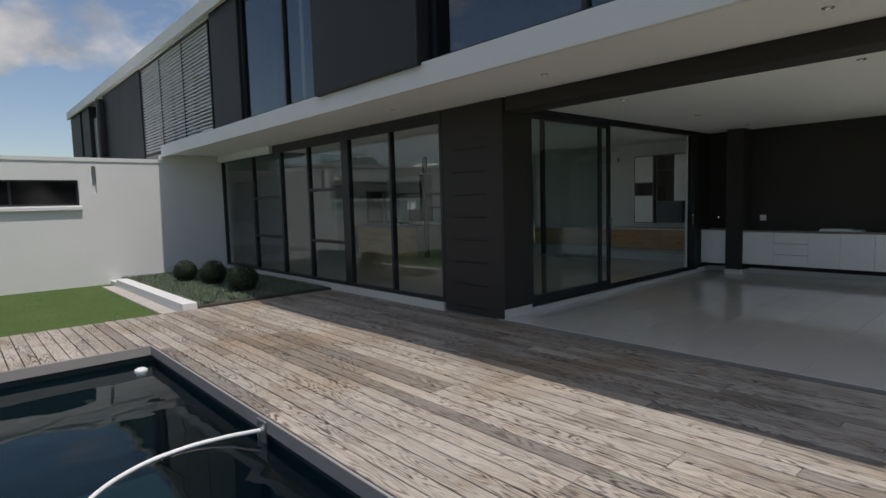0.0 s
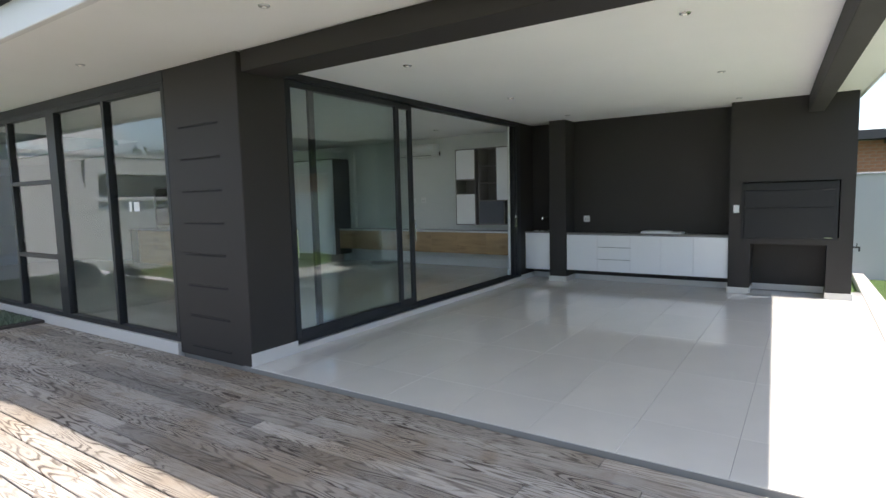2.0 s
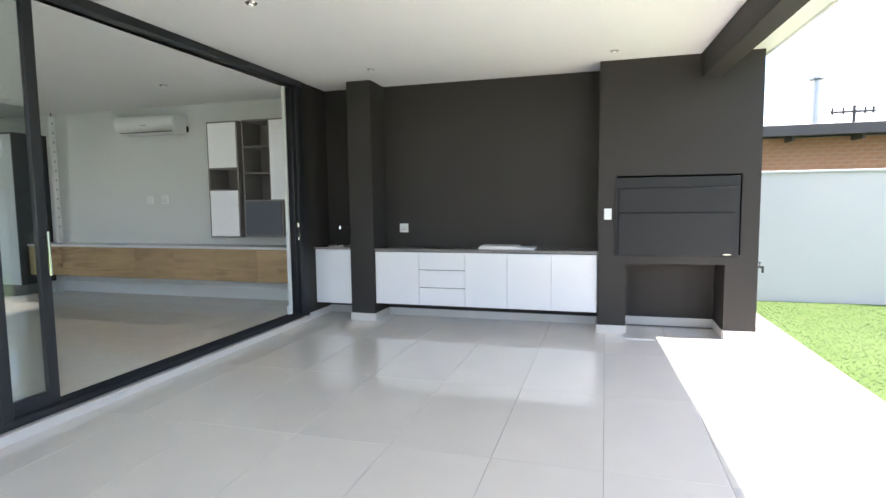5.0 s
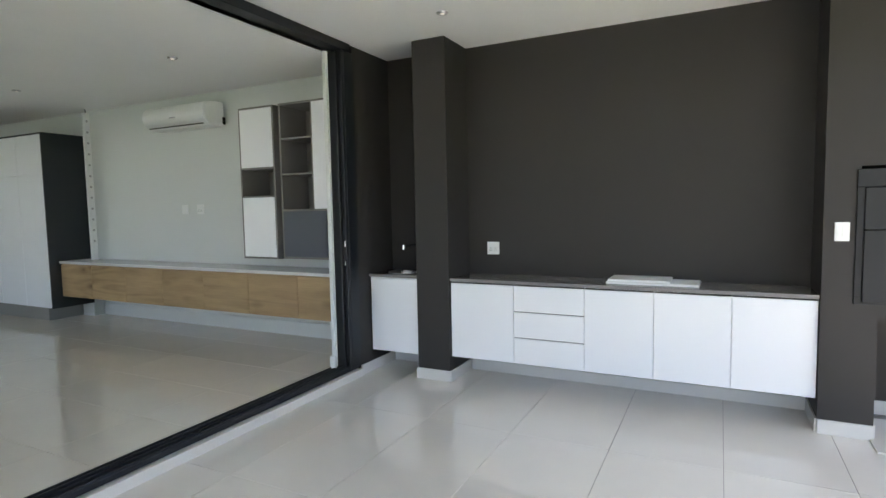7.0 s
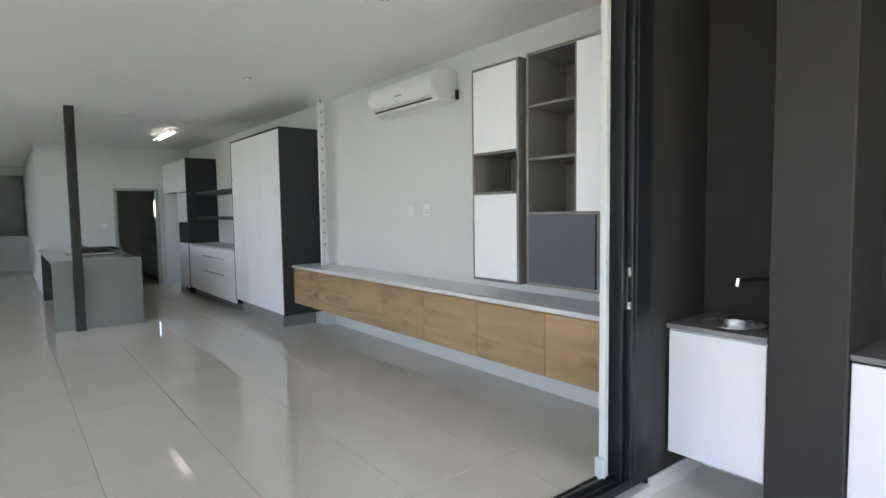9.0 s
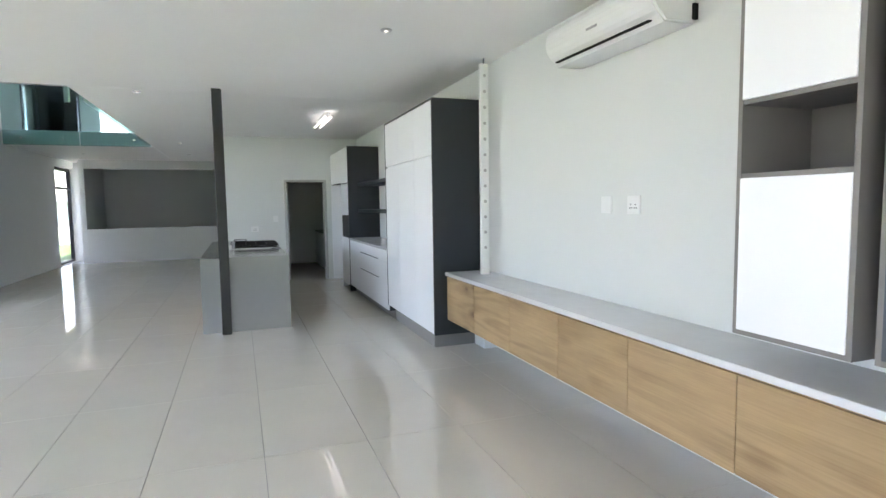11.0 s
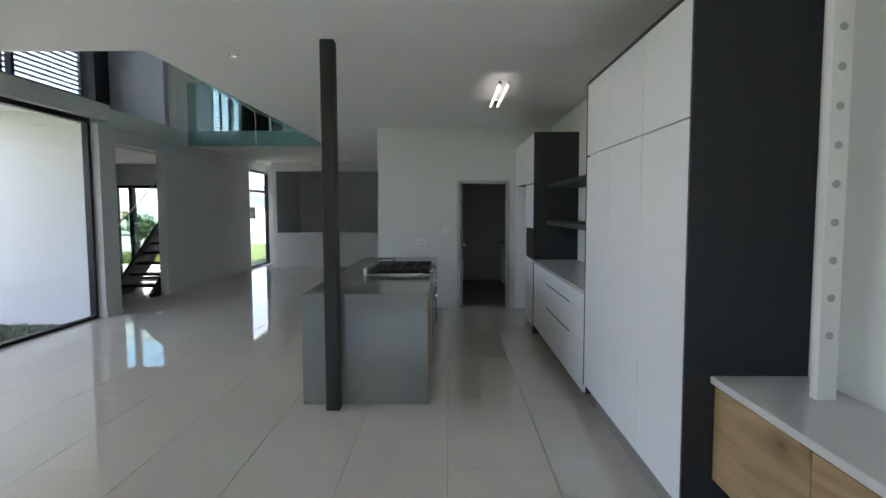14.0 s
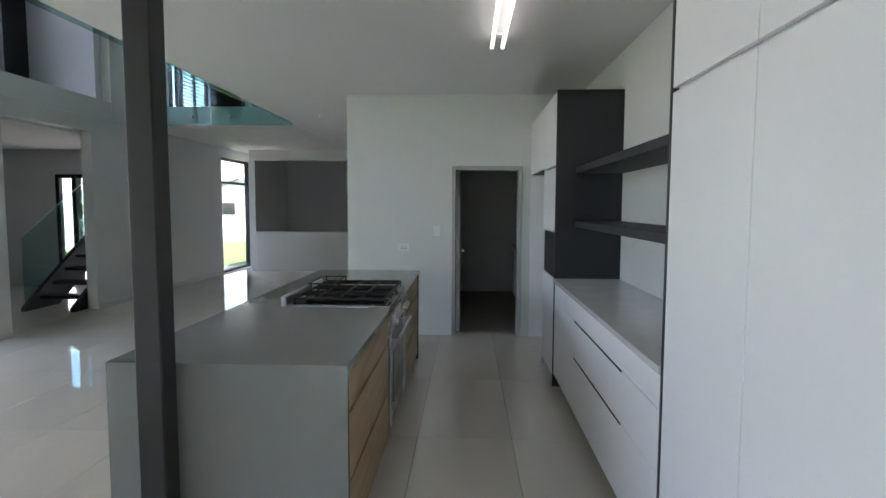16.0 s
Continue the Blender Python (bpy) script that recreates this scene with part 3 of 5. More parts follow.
# ---- glazing ----
def glazed(name, x, y0, y1, z0, z1, bars, rails, label, tint, w=0.06, d=0.09):
    """A fixed window in a wall along y. bars: y of mullions with widths; rails: (y0, y1, z)."""
    s = thing(name, x, (y0 + y1) / 2, z0, label, "window", kind="structure")
    part("frame", boxes((x - d / 2, y0, z0, x + d / 2, y1, z0 + w), (x - d / 2, y0, z1 - w, x + d / 2, y1, z1), (x - d / 2, y0, z0 + w, x + d / 2, y0 + w, z1 - w), (x - d / 2, y1 - w, z0 + w, x + d / 2, y1, z1 - w)), ALU, s)
    for y, bw_ in bars:
        part("mullion", boxes((x - d / 2 - 0.004, y - bw_ / 2, z0 + w, x + d / 2 + 0.004, y + bw_ / 2, z1 - w)), ALU, s)
    for a, b, z in rails:
        part("transom", boxes((x - d / 2, a, z - 0.03, x + d / 2, b, z + 0.03)), ALU, s)
    ys = [y0] + [y for y, _ in bars] + [y1]
    for a, b in zip(ys, ys[1:]):
        part("pane", boxes((x - 0.006, a + 0.02, z0 + 0.03, x + 0.006, b - 0.02, z1 - 0.03), bevel=0), tint, s, shadow=False)
    return s


W0, W1 = 0.09, 2.93
glazed("window_front", FX + 0.05, 6.17, 15.19, W0, W1, [(7.5, 0.06), (8.93, 0.24), (10.38, 0.07), (11.65, 0.07), (13.18, 0.07)], [(9.05, 10.35, 1.97), (9.05, 10.35, 0.92), (11.68, 13.15, 1.87), (11.68, 13.15, 0.95)], "tall black-framed glazed front beside the deck", GLASS)
struct("window_header", boxes((FX, 6.17, W1, FX + 0.1, 15.19, 3.055), bevel=0.003), ALU, "black aluminium head above the front glazing", "trim")
struct("front_plinth", boxes((FX - 0.03, 6.17, -0.2, FX + 0.14, 15.19, 0.088), bevel=0.004), SKIRT, "pale tiled plinth under the glazing", "trim")
glazed("window_end", 5.62, 21.48, 23.2, FL, 2.70, [], [(21.5, 23.18, 2.15)], "tall black-framed window looking at the garden", GLASS)
glazed("upper_window", 4.40, 7.16, 10.21, 3.28, ROOF, [(8.5, 0.06)], [], "tall tinted upper window reflecting the sky", GLASS_TINT)
glazed("upper_window", 4.40, -0.2, 4.80, 3.28, ROOF, [(2.72, 0.06)], [], "wide tinted upper window above the patio", GLASS_TINT)
glazed("void_window", 4.62, 11.87, 17.19, 3.17, ROOF - 0.05, [(13.6, 0.06), (15.3, 0.06)], [], "upper window in front of the louvres", GLASS)
glazed("landing_window", 4.60, 22.02, 24.6, 3.12, 5.2, [(23.3, 0.05)], [], "landing window behind the louvres", GLASS)
hall_win = thing("hall_door", 4.2, 19.66, FL, "black-framed glazed entrance screen behind the stair", "door", kind="structure")
part("frame", boxes((3.40, 19.62, FL, 3.47, 19.72, 2.2), (5.37, 19.62, FL, 5.44, 19.72, 2.2), (3.47, 19.62, 2.13, 5.37, 19.72, 2.2), (3.47, 19.62, FL, 5.37, 19.72, 0.16)), ALU, hall_win)
part("door_stile", boxes((3.74, 19.58, 0.13, 3.83, 19.73, 2.17)), ALU, hall_win)
part("door_stile", boxes((4.45, 19.61, 0.13, 4.55, 19.73, 2.13)), ALU, hall_win)
part("pane", boxes((3.45, 19.66, 0.1, 5.4, 19.67, 2.16), bevel=0), GLASS, hall_win, shadow=False)
part("handle", rods(((3.90, 19.52, 0.9), (3.90, 19.52, 1.4), 0.012), ((3.90, 19.52, 0.95), (3.90, 19.64, 0.95), 0.008), ((3.90, 19.52, 1.35), (3.90, 19.64, 1.35), 0.008)), CHROME, hall_win)


def sliding_panel(x0, x1, y, z0, z1, handle_x, label):
    s = thing("sliding_door", (x0 + x1) / 2, y, z0, label, "sliding door", "sliding glass doors")
    w = 0.075
    part("frame", boxes((x0, y - 0.022, z0, x0 + w, y + 0.022, z1), (x1 - w, y - 0.022, z0, x1, y + 0.022, z1), (x0 + w, y - 0.022, z0, x1 - w, y + 0.022, z0 + 0.10), (x0 + w, y - 0.022, z1 - 0.07, x1 - w, y + 0.022, z1)), ALU, s)
    part("pane", boxes((x0 + 0.06, y - 0.005, z0 + 0.08, x1 - 0.06, y + 0.005, z1 - 0.05), bevel=0), GLASS_SLIDE, s, shadow=False)
    h = handle_x
    part("handle", rods(((h, y - 0.065, 1.02), (h, y - 0.065, 1.32), 0.011), ((h, y - 0.065, 1.06), (h, y - 0.02, 1.06), 0.008), ((h, y - 0.065, 1.28), (h, y - 0.02, 1.28), 0.008)), CHROME, s, "chrome bar handle")
    return s


sliding_panel(6.32, 8.24, 4.99, 0.115, 2.90, 6.36, "black-framed sliding glass panel slid open")
sliding_panel(6.70, 8.60, 5.045, 0.115, 2.90, 8.56, "second black-framed sliding glass panel slid behind the first")
track = thing("sliding_door_track", 9, 5.0, 0, "black aluminium frame and floor track of the sliding doors", "door frame", kind="structure")
part("sill", boxes((6.28, 4.975, 0.068, 11.90, 5.12, 0.10), (6.28, 4.975, 0.10, 11.86, 4.985, 0.118), (6.28, 5.017, 0.10, 11.86, 5.027, 0.118), (6.28, 5.07, 0.10, 11.86, 5.08, 0.118), (6.28, 5.11, 0.10, 11.86, 5.12, 0.118), bevel=0.002), ALU, track)
part("head", boxes((6.28, 4.94, 2.90, 11.86, 5.13, CP), bevel=0.003), ALU, track)
part("jamb", boxes((11.768, 4.945, 0.10, 11.90, 5.12, 2.90), (11.735, 4.948, 0.10, 11.768, 4.960, 2.90), (11.735, 5.005, 0.10, 11.768, 5.017, 2.90), bevel=0.003), ALU, track)
part("latch", boxes((11.760, 4.966, 1.03, 11.7665, 5.0, 1.25), bevel=0.002), CHROME, track, "chrome latch plate")
part("latch_slot", boxes((11.755, 4.976, 1.07, 11.7605, 4.99, 1.20), bevel=0.002), BLACK, track)
struct("door_upstand", boxes((6.28, 4.925, -0.02, 11.9, 4.955, 0.066), (6.28, 4.94, -0.02, 11.9, 5.12, 0.06), bevel=0.003), SKIRT, "pale tile upstand below the sliding doors", "trim")

# ---- garden ----
def tufts(name, label, n, area, z, h, material, width=0.006, keep=None, lean=0.6):
    """Many small blades in one mesh."""
    rng = np.random.default_rng(5)
    verts, faces = [], []
    x0, x1, y0, y1 = area
    while len(faces) < n:
        x, y, a, hh = rng.uniform(x0, x1), rng.uniform(y0, y1), rng.uniform(0, 6.28), h * rng.uniform(0.5, 1.2)
        if keep and not keep(x, y):
            continue
        c, s_ = math.cos(a) * width, math.sin(a) * width
        lx, ly = rng.uniform(-lean, lean) * hh, rng.uniform(-lean, lean) * hh
        i = len(verts)
        verts += [(x - c, y - s_, z), (x + c, y + s_, z), (x + lx, y + ly, z + hh)]
        faces.append((i, i + 1, i + 2))
    me = bpy.data.meshes.new(name)
    me.from_pydata(verts, [], faces)
    me.materials.append(material)
    return tagged(new(name, me), label, "grass", kind="stuff")


tufts("lawn_grass", "short green lawn grass beside the patio", 70000, (7.2, 15.2, -6.5, -0.62), -0.12, 0.010, BLADE, 0.006, lean=2.6)
tufts("lawn_grass", "short green lawn grass behind the pool deck", 16000, (-3.0, 2.55, 9.55, 15.1), -0.12, 0.010, BLADE, 0.006, lean=2.6)
tufts("ground_cover", "silvery low ground cover in the planter", 26000, (3.08, 5.55, 9.65, 15.1), 0.0, 0.06, LEAF_SILVER, 0.013)
planter = thing("planter", 3.9, 12, -0.12, "white plastered low planter wall with dark soil", "planter", kind="structure")
part("low_wall", boxes((2.82, 9.56, -0.2, 3.06, 14.4, 0.07), (2.85, 14.4, -0.2, 3.06, 15.18, -0.02), bevel=0.008), OUT_WHITE, planter)
part("soil", boxes((3.06, 9.56, -0.2, 5.66, 15.2, -0.005), bevel=0), SOIL, planter)
struct("garden_path", boxes((2.57, 9.56, -0.2, 2.82, 14.6, -0.09), bevel=0.01), PALE_STONE, "narrow stone strip beside the planter", "paving")


def clipped_shrub(x, y, z, r, seed, label):
    s = thing("box_shrub", x, y, z, label, "shrub", "round shrubs in the planter")
    rng = np.random.default_rng(seed)
    part("stem", rods(((x, y, z - 0.02), (x + 0.01, y, z + r), 0.018, 0.012), ((x, y, z + 0.1), (x + r * 0.5, y, z + r), 0.01, 0.005), ((x, y, z + 0.1), (x - r * 0.4, y + r * 0.3, z + r), 0.01, 0.005), n=7), BARK, s)
    verts, faces = [], []
    for k in range(4200):
        d = Vector(rng.normal(size=3)).normalized()
        rr = r * (0.72 + 0.30 * rng.random() ** 0.5) * (1 + 0.07 * noise.noise(d * 2.5 + Vector((seed, 0, 0))))
        c = Vector((x, y, z + r * 0.98)) + d * rr
        if c.z < z + 0.01:
            continue
        u = Vector(rng.normal(size=3)).normalized()
        w = d.cross(u).normalized()
        u = (w.cross(d) + d * rng.uniform(-0.7, 0.7)).normalized()
        a, b = 0.017 * rng.uniform(0.7, 1.3), 0.010
        i = len(verts)
        verts += [c - u * a, c + w * b, c + u * a, c - w * b]
        faces.append((i, i + 1, i + 2, i + 3))
    me = bpy.data.meshes.new("crown")
    me.from_pydata(verts, [], faces)
    me.materials.append(LEAF_DARK)
    ob = new("crown", me)
    ob.parent, ob.location = s, -s.location
    return s


clipped_shrub(3.94, 13.0, 0.0, 0.25, 3, "small dark green clipped ball shrub")
clipped_shrub(4.20, 12.0, 0.0, 0.27, 4, "dark green clipped ball shrub in shade")
clipped_shrub(4.22, 10.45, 0.0, 0.29, 6, "larger dark green clipped ball shrub beside the deck")


def tree(x, y, z, h, spread, seed, label, n=5200, leaf=0.09):
    s = thing("tree", x, y, z, label, "tree", "garden trees")
    rng = np.random.default_rng(seed)
    limbs, tips = [], []
    top = Vector((x + 0.1 * spread, y, z + h * 0.5))
    limbs.append(((x, y, z - 0.1), tuple(top), 0.022 * h, 0.014 * h))
    for k in range(9):
        a, e = k * 2.4 + rng.uniform(-0.4, 0.4), rng.uniform(0.3, 1.2)
        st = Vector((x, y, z)).lerp(top, rng.uniform(0.6, 1.0))
        end = st + Vector((math.cos(a) * math.cos(e), math.sin(a) * math.cos(e), math.sin(e))) * spread * rng.uniform(0.55, 1.0)
        limbs.append((tuple(st), tuple(end), 0.010 * h, 0.004 * h))
        tips += [st.lerp(end, f) for f in (0.5, 0.75, 1.0)]
    part("trunk", rods(*limbs, n=8), BARK, s)
    verts, faces = [], []
    clumps = [t + Vector(rng.normal(size=3)) * spread * 0.14 for t in tips for _ in range(2)]
    for k in range(n):
        c = clumps[k % len(clumps)] + Vector(rng.normal(size=3)) * spread * 0.15
        u = Vector(rng.normal(size=3)).normalized()
        w = u.orthogonal().normalized()
        a = leaf * rng.uniform(0.6, 1.3)
        i = len(verts)
        verts += [c - u * a, c + w * a * 0.45, c + u * a, c - w * a * 0.45]
        faces.append((i, i + 1, i + 2, i + 3))
    me = bpy.data.meshes.new("crown")
    me.from_pydata(verts, [], faces)
    me.materials.append(LEAF)
    ob = new("crown", me)
    ob.parent, ob.location = s, -s.location
    return s


tree(2.42, 22.2, 0.03, 2.5, 0.55, 11, "small green standard tree outside the entrance", 1500, 0.05)
for k, (x, y, h) in enumerate(((2, -17, 6.0), (7, -19, 7.0), (-4, -18, 6.5), (12, -21, 6.0), (-9, -20, 7.5), (18.5, -17, 5.6), (22, -19, 6.6), (26.5, -18, 5.8), (31, -21, 7.0))):
    tree(x, y, -0.1, h, h * 0.42, 20 + k, "broad green garden tree beyond the boundary wall", 4200, 0.16)
tree(-14, 40, -0.1, 7, 3.0, 31, "distant green tree beyond the entrance garden", 3000, 0.2)

struct("entrance_wall", boxes((-6.0, 24.6, -0.3, 3.3, 24.8, 2.7), (-6.0, 24.56, 2.7, 3.3, 24.84, 2.76), bevel=0.006), OUT_WHITE, "white plastered garden wall outside the entrance", "wall")
struct("entrance_paving", boxes((-5.0, 19.76, -0.2, 5.45, 23.9, 0.03), bevel=0.006), PALE_STONE, "pale paving outside the entrance", "paving")
tufts("low_hedge", "low yellow-green planting along the garden wall", 9000, (-3.0, 3.2, 23.92, 24.5), -0.05, 0.42, LEAF_HEDGE, 0.018, lean=0.35)
# neighbour's brick house
nb = thing("neighbour_house", 22, -8, -0.12, "orange face-brick house with a dark low roof", "house")
part("wall", boxes((19.0, -9.3, -0.3, 19.3, -0.2, 2.72), (19.3, -0.5, -0.3, 27, -0.2, 2.72), (19.3, -9.3, -0.3, 27, -9.0, 2.72), bevel=0), MORTAR, nb, "mortared brick wall")
brick_me = mesh_from("brick", boxes((-0.004, -0.1095, 0, 0.012, 0.1095, 0.071), bevel=0), BRICK)
rest = []
for r in range(12):
    for k in range(39):
        y, z = -0.33 - k * 0.229 - (0.115 if r % 2 else 0.0), 1.74 + r * 0.081
        if k < 25:
            piece("brick", brick_me, nb, 18.996, y, z)
        else:
            rest.append((18.992, y - 0.1095, z, 19.008, y + 0.1095, z + 0.071))
tagged(part("brickwork", boxes(*rest, bevel=0), BRICK, nb, "orange face bricks in stretcher bond"), kind="stuff")
part("roof", boxes((18.4, -9.8, 2.74, 27.5, 0.35, 2.90), (18.36, -9.8, 2.70, 18.42, 0.35, 2.92), bevel=0.01), ROOF_DARK, nb, "dark sheet roof with a deep eave")
for y in np.arange(-9.5, 0.2, 1.2):
    part("rafter_end", boxes((18.5, y, 2.62, 19.05, y + 0.06, 2.74)), ROOF_DARK, nb)
part("flue", rods(((20.5, -3.25, 2.8), (20.5, -3.25, 4.15), 0.07), ((20.5, -3.25, 4.15), (20.5, -3.25, 4.2), 0.16), n=14), GALV, nb, "galvanised flue pipe")
part("aerial", rods(((21, -4.2, 2.8), (21, -4.2, 3.6), 0.035), ((21, -4.62, 3.46), (21, -3.72, 3.46), 0.028), *[((21, y, 3.40), (21, y, 3.56), 0.024) for y in (-4.58, -4.42, -3.98, -3.76)], n=6), ROOF_DARK, nb, "thin roof aerial")
# far house and fence beyond the end window
fh = thing("neighbour_house", -10, 64, -0.12, "pale plastered house with a grey gabled roof", "house")
part("wall", boxes((-14, 60, -0.3, -6, 70, 2.35), bevel=0), OUT_WHITE, fh)
bm = bmesh.new()
for y in (59.6, 70.4):
    for v in ((-14.6, y, 2.2), (-10, y, 4.1), (-5.4, y, 2.2), (-5.4, y, 2.35), (-10, y, 4.28), (-14.6, y, 2.35)):
        bm.verts.new(v)
bm.verts.ensure_lookup_table()
bm.faces.new([bm.verts[k] for k in range(6)])
bm.faces.new([bm.verts[k] for k in range(11, 5, -1)])
for k in range(6):
    bm.faces.new([bm.verts[k], bm.verts[(k + 1) % 6], bm.verts[6 + (k + 1) % 6], bm.verts[6 + k]])
bmesh.ops.recalc_face_normals(bm, faces=bm.faces)
part("roof", bm, GALV, fh, "grey gabled roof")
bm = bmesh.new()
vs = [bm.verts.new(v) for v in ((-14, 60.05, 2.3), (-6, 60.05, 2.3), (-10, 60.05, 4.05))]
bm.faces.new(vs)
part("gable", bm, OUT_WHITE, fh)
part("window", boxes((-11.8, 59.95, 0.8, -10.4, 60.0, 1.9)), BLACK_GLASS, fh)
part("window", boxes((-9.0, 59.95, 0.8, -7.6, 60.0, 1.9)), BLACK_GLASS, fh)
fence = thing("fence", -5, 36, -0.12, "white low garden wall with square posts across the front lawn", "fence")
part("panel", boxes((-16, 36.0, -0.2, 4, 36.1, 0.75), bevel=0.006), OUT_WHITE, fence)
for k in range(9):
    part("post", boxes((-15 + k * 2.3, 35.93, -0.2, -14.7 + k * 2.3, 36.17, 1.0), bevel=0.008), OUT_WHITE, fence)
tree(-1.0, 33, -0.1, 2.4, 0.7, 41, "young sapling on the front lawn", 900, 0.06)

# cloud layer
m = bpy.data.materials.new("cloud_layer")
m.use_nodes = True
tr = m.node_tree
tr.nodes.remove(tr.nodes["Principled BSDF"])
em, tp, mx = tr.nodes.new("ShaderNodeEmission"), tr.nodes.new("ShaderNodeBsdfTransparent"), tr.nodes.new("ShaderNodeMixShader")
em.inputs["Color"].default_value, em.inputs["Strength"].default_value = (0.93, 0.95, 1.0, 1), 0.85
vec = mapped(tr, (0.0006, 0.0006, 0.0009))
c1 = noise_tex(tr, vec, 2.6, 9, 0.5, 0.05)
cl = ramp(tr, c1, [(0.49, (0, 0, 0)), (0.57, (0.95, 0.95, 0.95))])
tr.links.new(ramp(tr, noise_tex(tr, vec, 7, 7), [(0.35, (0.55, 0.60, 0.68)), (0.62, (1, 1, 1))]), em.inputs["Color"])
tr.links.new(cl, mx.inputs["Fac"])
tr.links.new(tp.outputs["BSDF"], mx.inputs[1])
tr.links.new(em.outputs["Emission"], mx.inputs[2])
tr.links.new(mx.outputs["Shader"], tr.nodes["Material Output"].inputs["Surface"])
bm = bmesh.new()
bmesh.ops.create_icosphere(bm, subdivisions=5, radius=2500)
bmesh.ops.delete(bm, geom=[v for v in bm.verts if v.co.z < -60], context="VERTS")
clouds = struct("backdrop_clouds", bm, m, "broken white cumulus clouds", "sky")
clouds.visible_shadow = False

# ---- pool things ----
hose = thing("pool_hose", 1.7, 3.8, -0.25, "white ribbed pool cleaner hose floating on the water", "hose")
cu = bpy.data.curves.new("tube", "CURVE")
cu.dimensions, cu.bevel_depth, cu.bevel_resolution, cu.resolution_u = "3D", 0.017, 3, 10
sp = cu.splines.new("BEZIER")
pts = ((1.77, 4.08, -0.15), (1.52, 4.28, -0.20), (1.22, 4.36, -0.225), (0.85, 4.26, -0.228), (0.5, 3.95, -0.23), (0.1, 3.2, -0.235), (-0.3, 2.4, -0.25))
sp.bezier_points.add(len(pts) - 1)
for p, co in zip(sp.bezier_points, pts):
    p.co, p.handle_left_type, p.handle_right_type = co, "AUTO", "AUTO"
tube = new("tube", cu)
cu.materials.append(PLASTIC)
tube.parent, tube.location = hose, -hose.location
part("hose_bracket", boxes((1.755, 4.0, -0.25, 1.775, 4.16, -0.06), bevel=0.006), STAINLESS, hose, "small metal bracket on the pool edge")
fl = thing("chlorine_floater", 1.56, 6.98, -0.29, "white round chlorine floater on the water", "pool float")
bm = bmesh.new()
rod(bm, (1.56, 6.98, -0.245), (1.56, 6.98, -0.215), 0.07, 0.07, 24)
rod(bm, (1.56, 6.98, -0.215), (1.56, 6.98, -0.195), 0.07, 0.045, 24)
part("float_body", bm, PLASTIC, fl)
part("cap", rods(((1.56, 6.98, -0.29), (1.56, 6.98, -0.245), 0.05), n=20), PLASTIC, fl)

# ---- pier slots drawn as black shade strips, glass sticker, downlights ----
slots = thing("pier_slot_strips", 5.69, 5.5, 0.1, "eight black strips drawn as shaded slots in the charcoal pier", "wall slots")
for k in range(8):
    z = 0.09 + 0.332 * k
    # Black strip on the face draws the slot's shadow line; nothing is cut.
    shade_strip = part("slot", boxes((5.6985, 5.25, z - 0.009, 5.7005, 5.93, z + 0.009), bevel=0), BLACK, slots, "black strip drawn as slot shade")
    part("lip", boxes((5.690, 5.25, z + 0.009, 5.7005, 5.93, z + 0.016), bevel=0.001), DARK, shade_strip)
st = thing("window_sticker", 5.74, 7.0, 1.6, "small white safety sticker on the glass", "sticker")
part("label_sheet", boxes((5.735, 6.88, 1.55, 5.742, 7.00, 1.66), (5.735, 7.05, 1.55, 5.742, 7.10, 1.66), bevel=0), PLASTIC, st)


def downlight(x, y, z, label):
    s = thing("downlight", x, y, z, label, "ceiling light", "recessed downlights")
    bm = bmesh.new()
    rod(bm, (x, y, z - 0.008), (x, y, z + 0.002), 0.040, 0.046, 24)
    rod(bm, (x, y, z - 0.010), (x, y, z - 0.007), 0.034, 0.036, 24)
    rim = part("rim", bm, STAINLESS, s)
    part("lens", rods(((x, y, z - 0.0125), (x, y, z - 0.009), 0.016), n=16), SPOT, rim, "small lit lens")
    return s


for x, y in ((6.93, 1.2), (6.93, 3.82), (9.43, 1.25), (9.38, 3.88), (11.65, 1.28), (11.56, 3.88)):
    downlight(x, y, CP, "small chrome downlight in the patio ceiling")
for y in (1.05, 3.72, 6.55, 9.9, 13.2):
    downlight(5.08, y, 3.05, "small chrome downlight in the soffit")
for x, y in ((11.22, 8.95), (11.2, 6.38), (9.09, 11.94), (9.04, 17.34), (9.02, 20.03), (8.9, 8.95), (8.9, 6.38)):
    downlight(x, y, CI, "small chrome downlight in the living room ceiling")
downlight(6.69, 20.3, CI, "small chrome downlight near the end window")


# ---- patio cabinets ----
def hinged(name, x, y0, y1, z0, z1, parent, material=CAB_WHITE, t=0.018, gap=0.002):
    return part(name, boxes((x, y0 + gap, z0 + gap, x + t, y1 - gap, z1 - gap), bevel=0.0015), material, parent)


def cabinet(name, x, xb, y0, y1, z0, z1, fronts, label, group, material=CAB_WHITE, carcass=CAB_WHITE):
    """A box cabinet whose fronts (y0, y1, z0, z1, part name) face -x."""
    s = thing(name, (x + xb) / 2, (y0 + y1) / 2, z0, label, "cabinet", group)
    part("body", boxes((x + 0.02, y0, z0, xb, y1, z1), bevel=0.001), carcass, s)
    # Black sheet behind the fronts paints the shade of the door gaps.
    part("shadow_gap", boxes((x + 0.014, y0 + 0.003, z0 + 0.003, x + 0.0195, y1 - 0.003, z1 - 0.003), bevel=0), BLACK, s)
    for a, b, c, d, nm in fronts:
        hinged(nm, x, a, b, c, d, s, material)
    return s


PG = "white wall-hung patio cabinets"
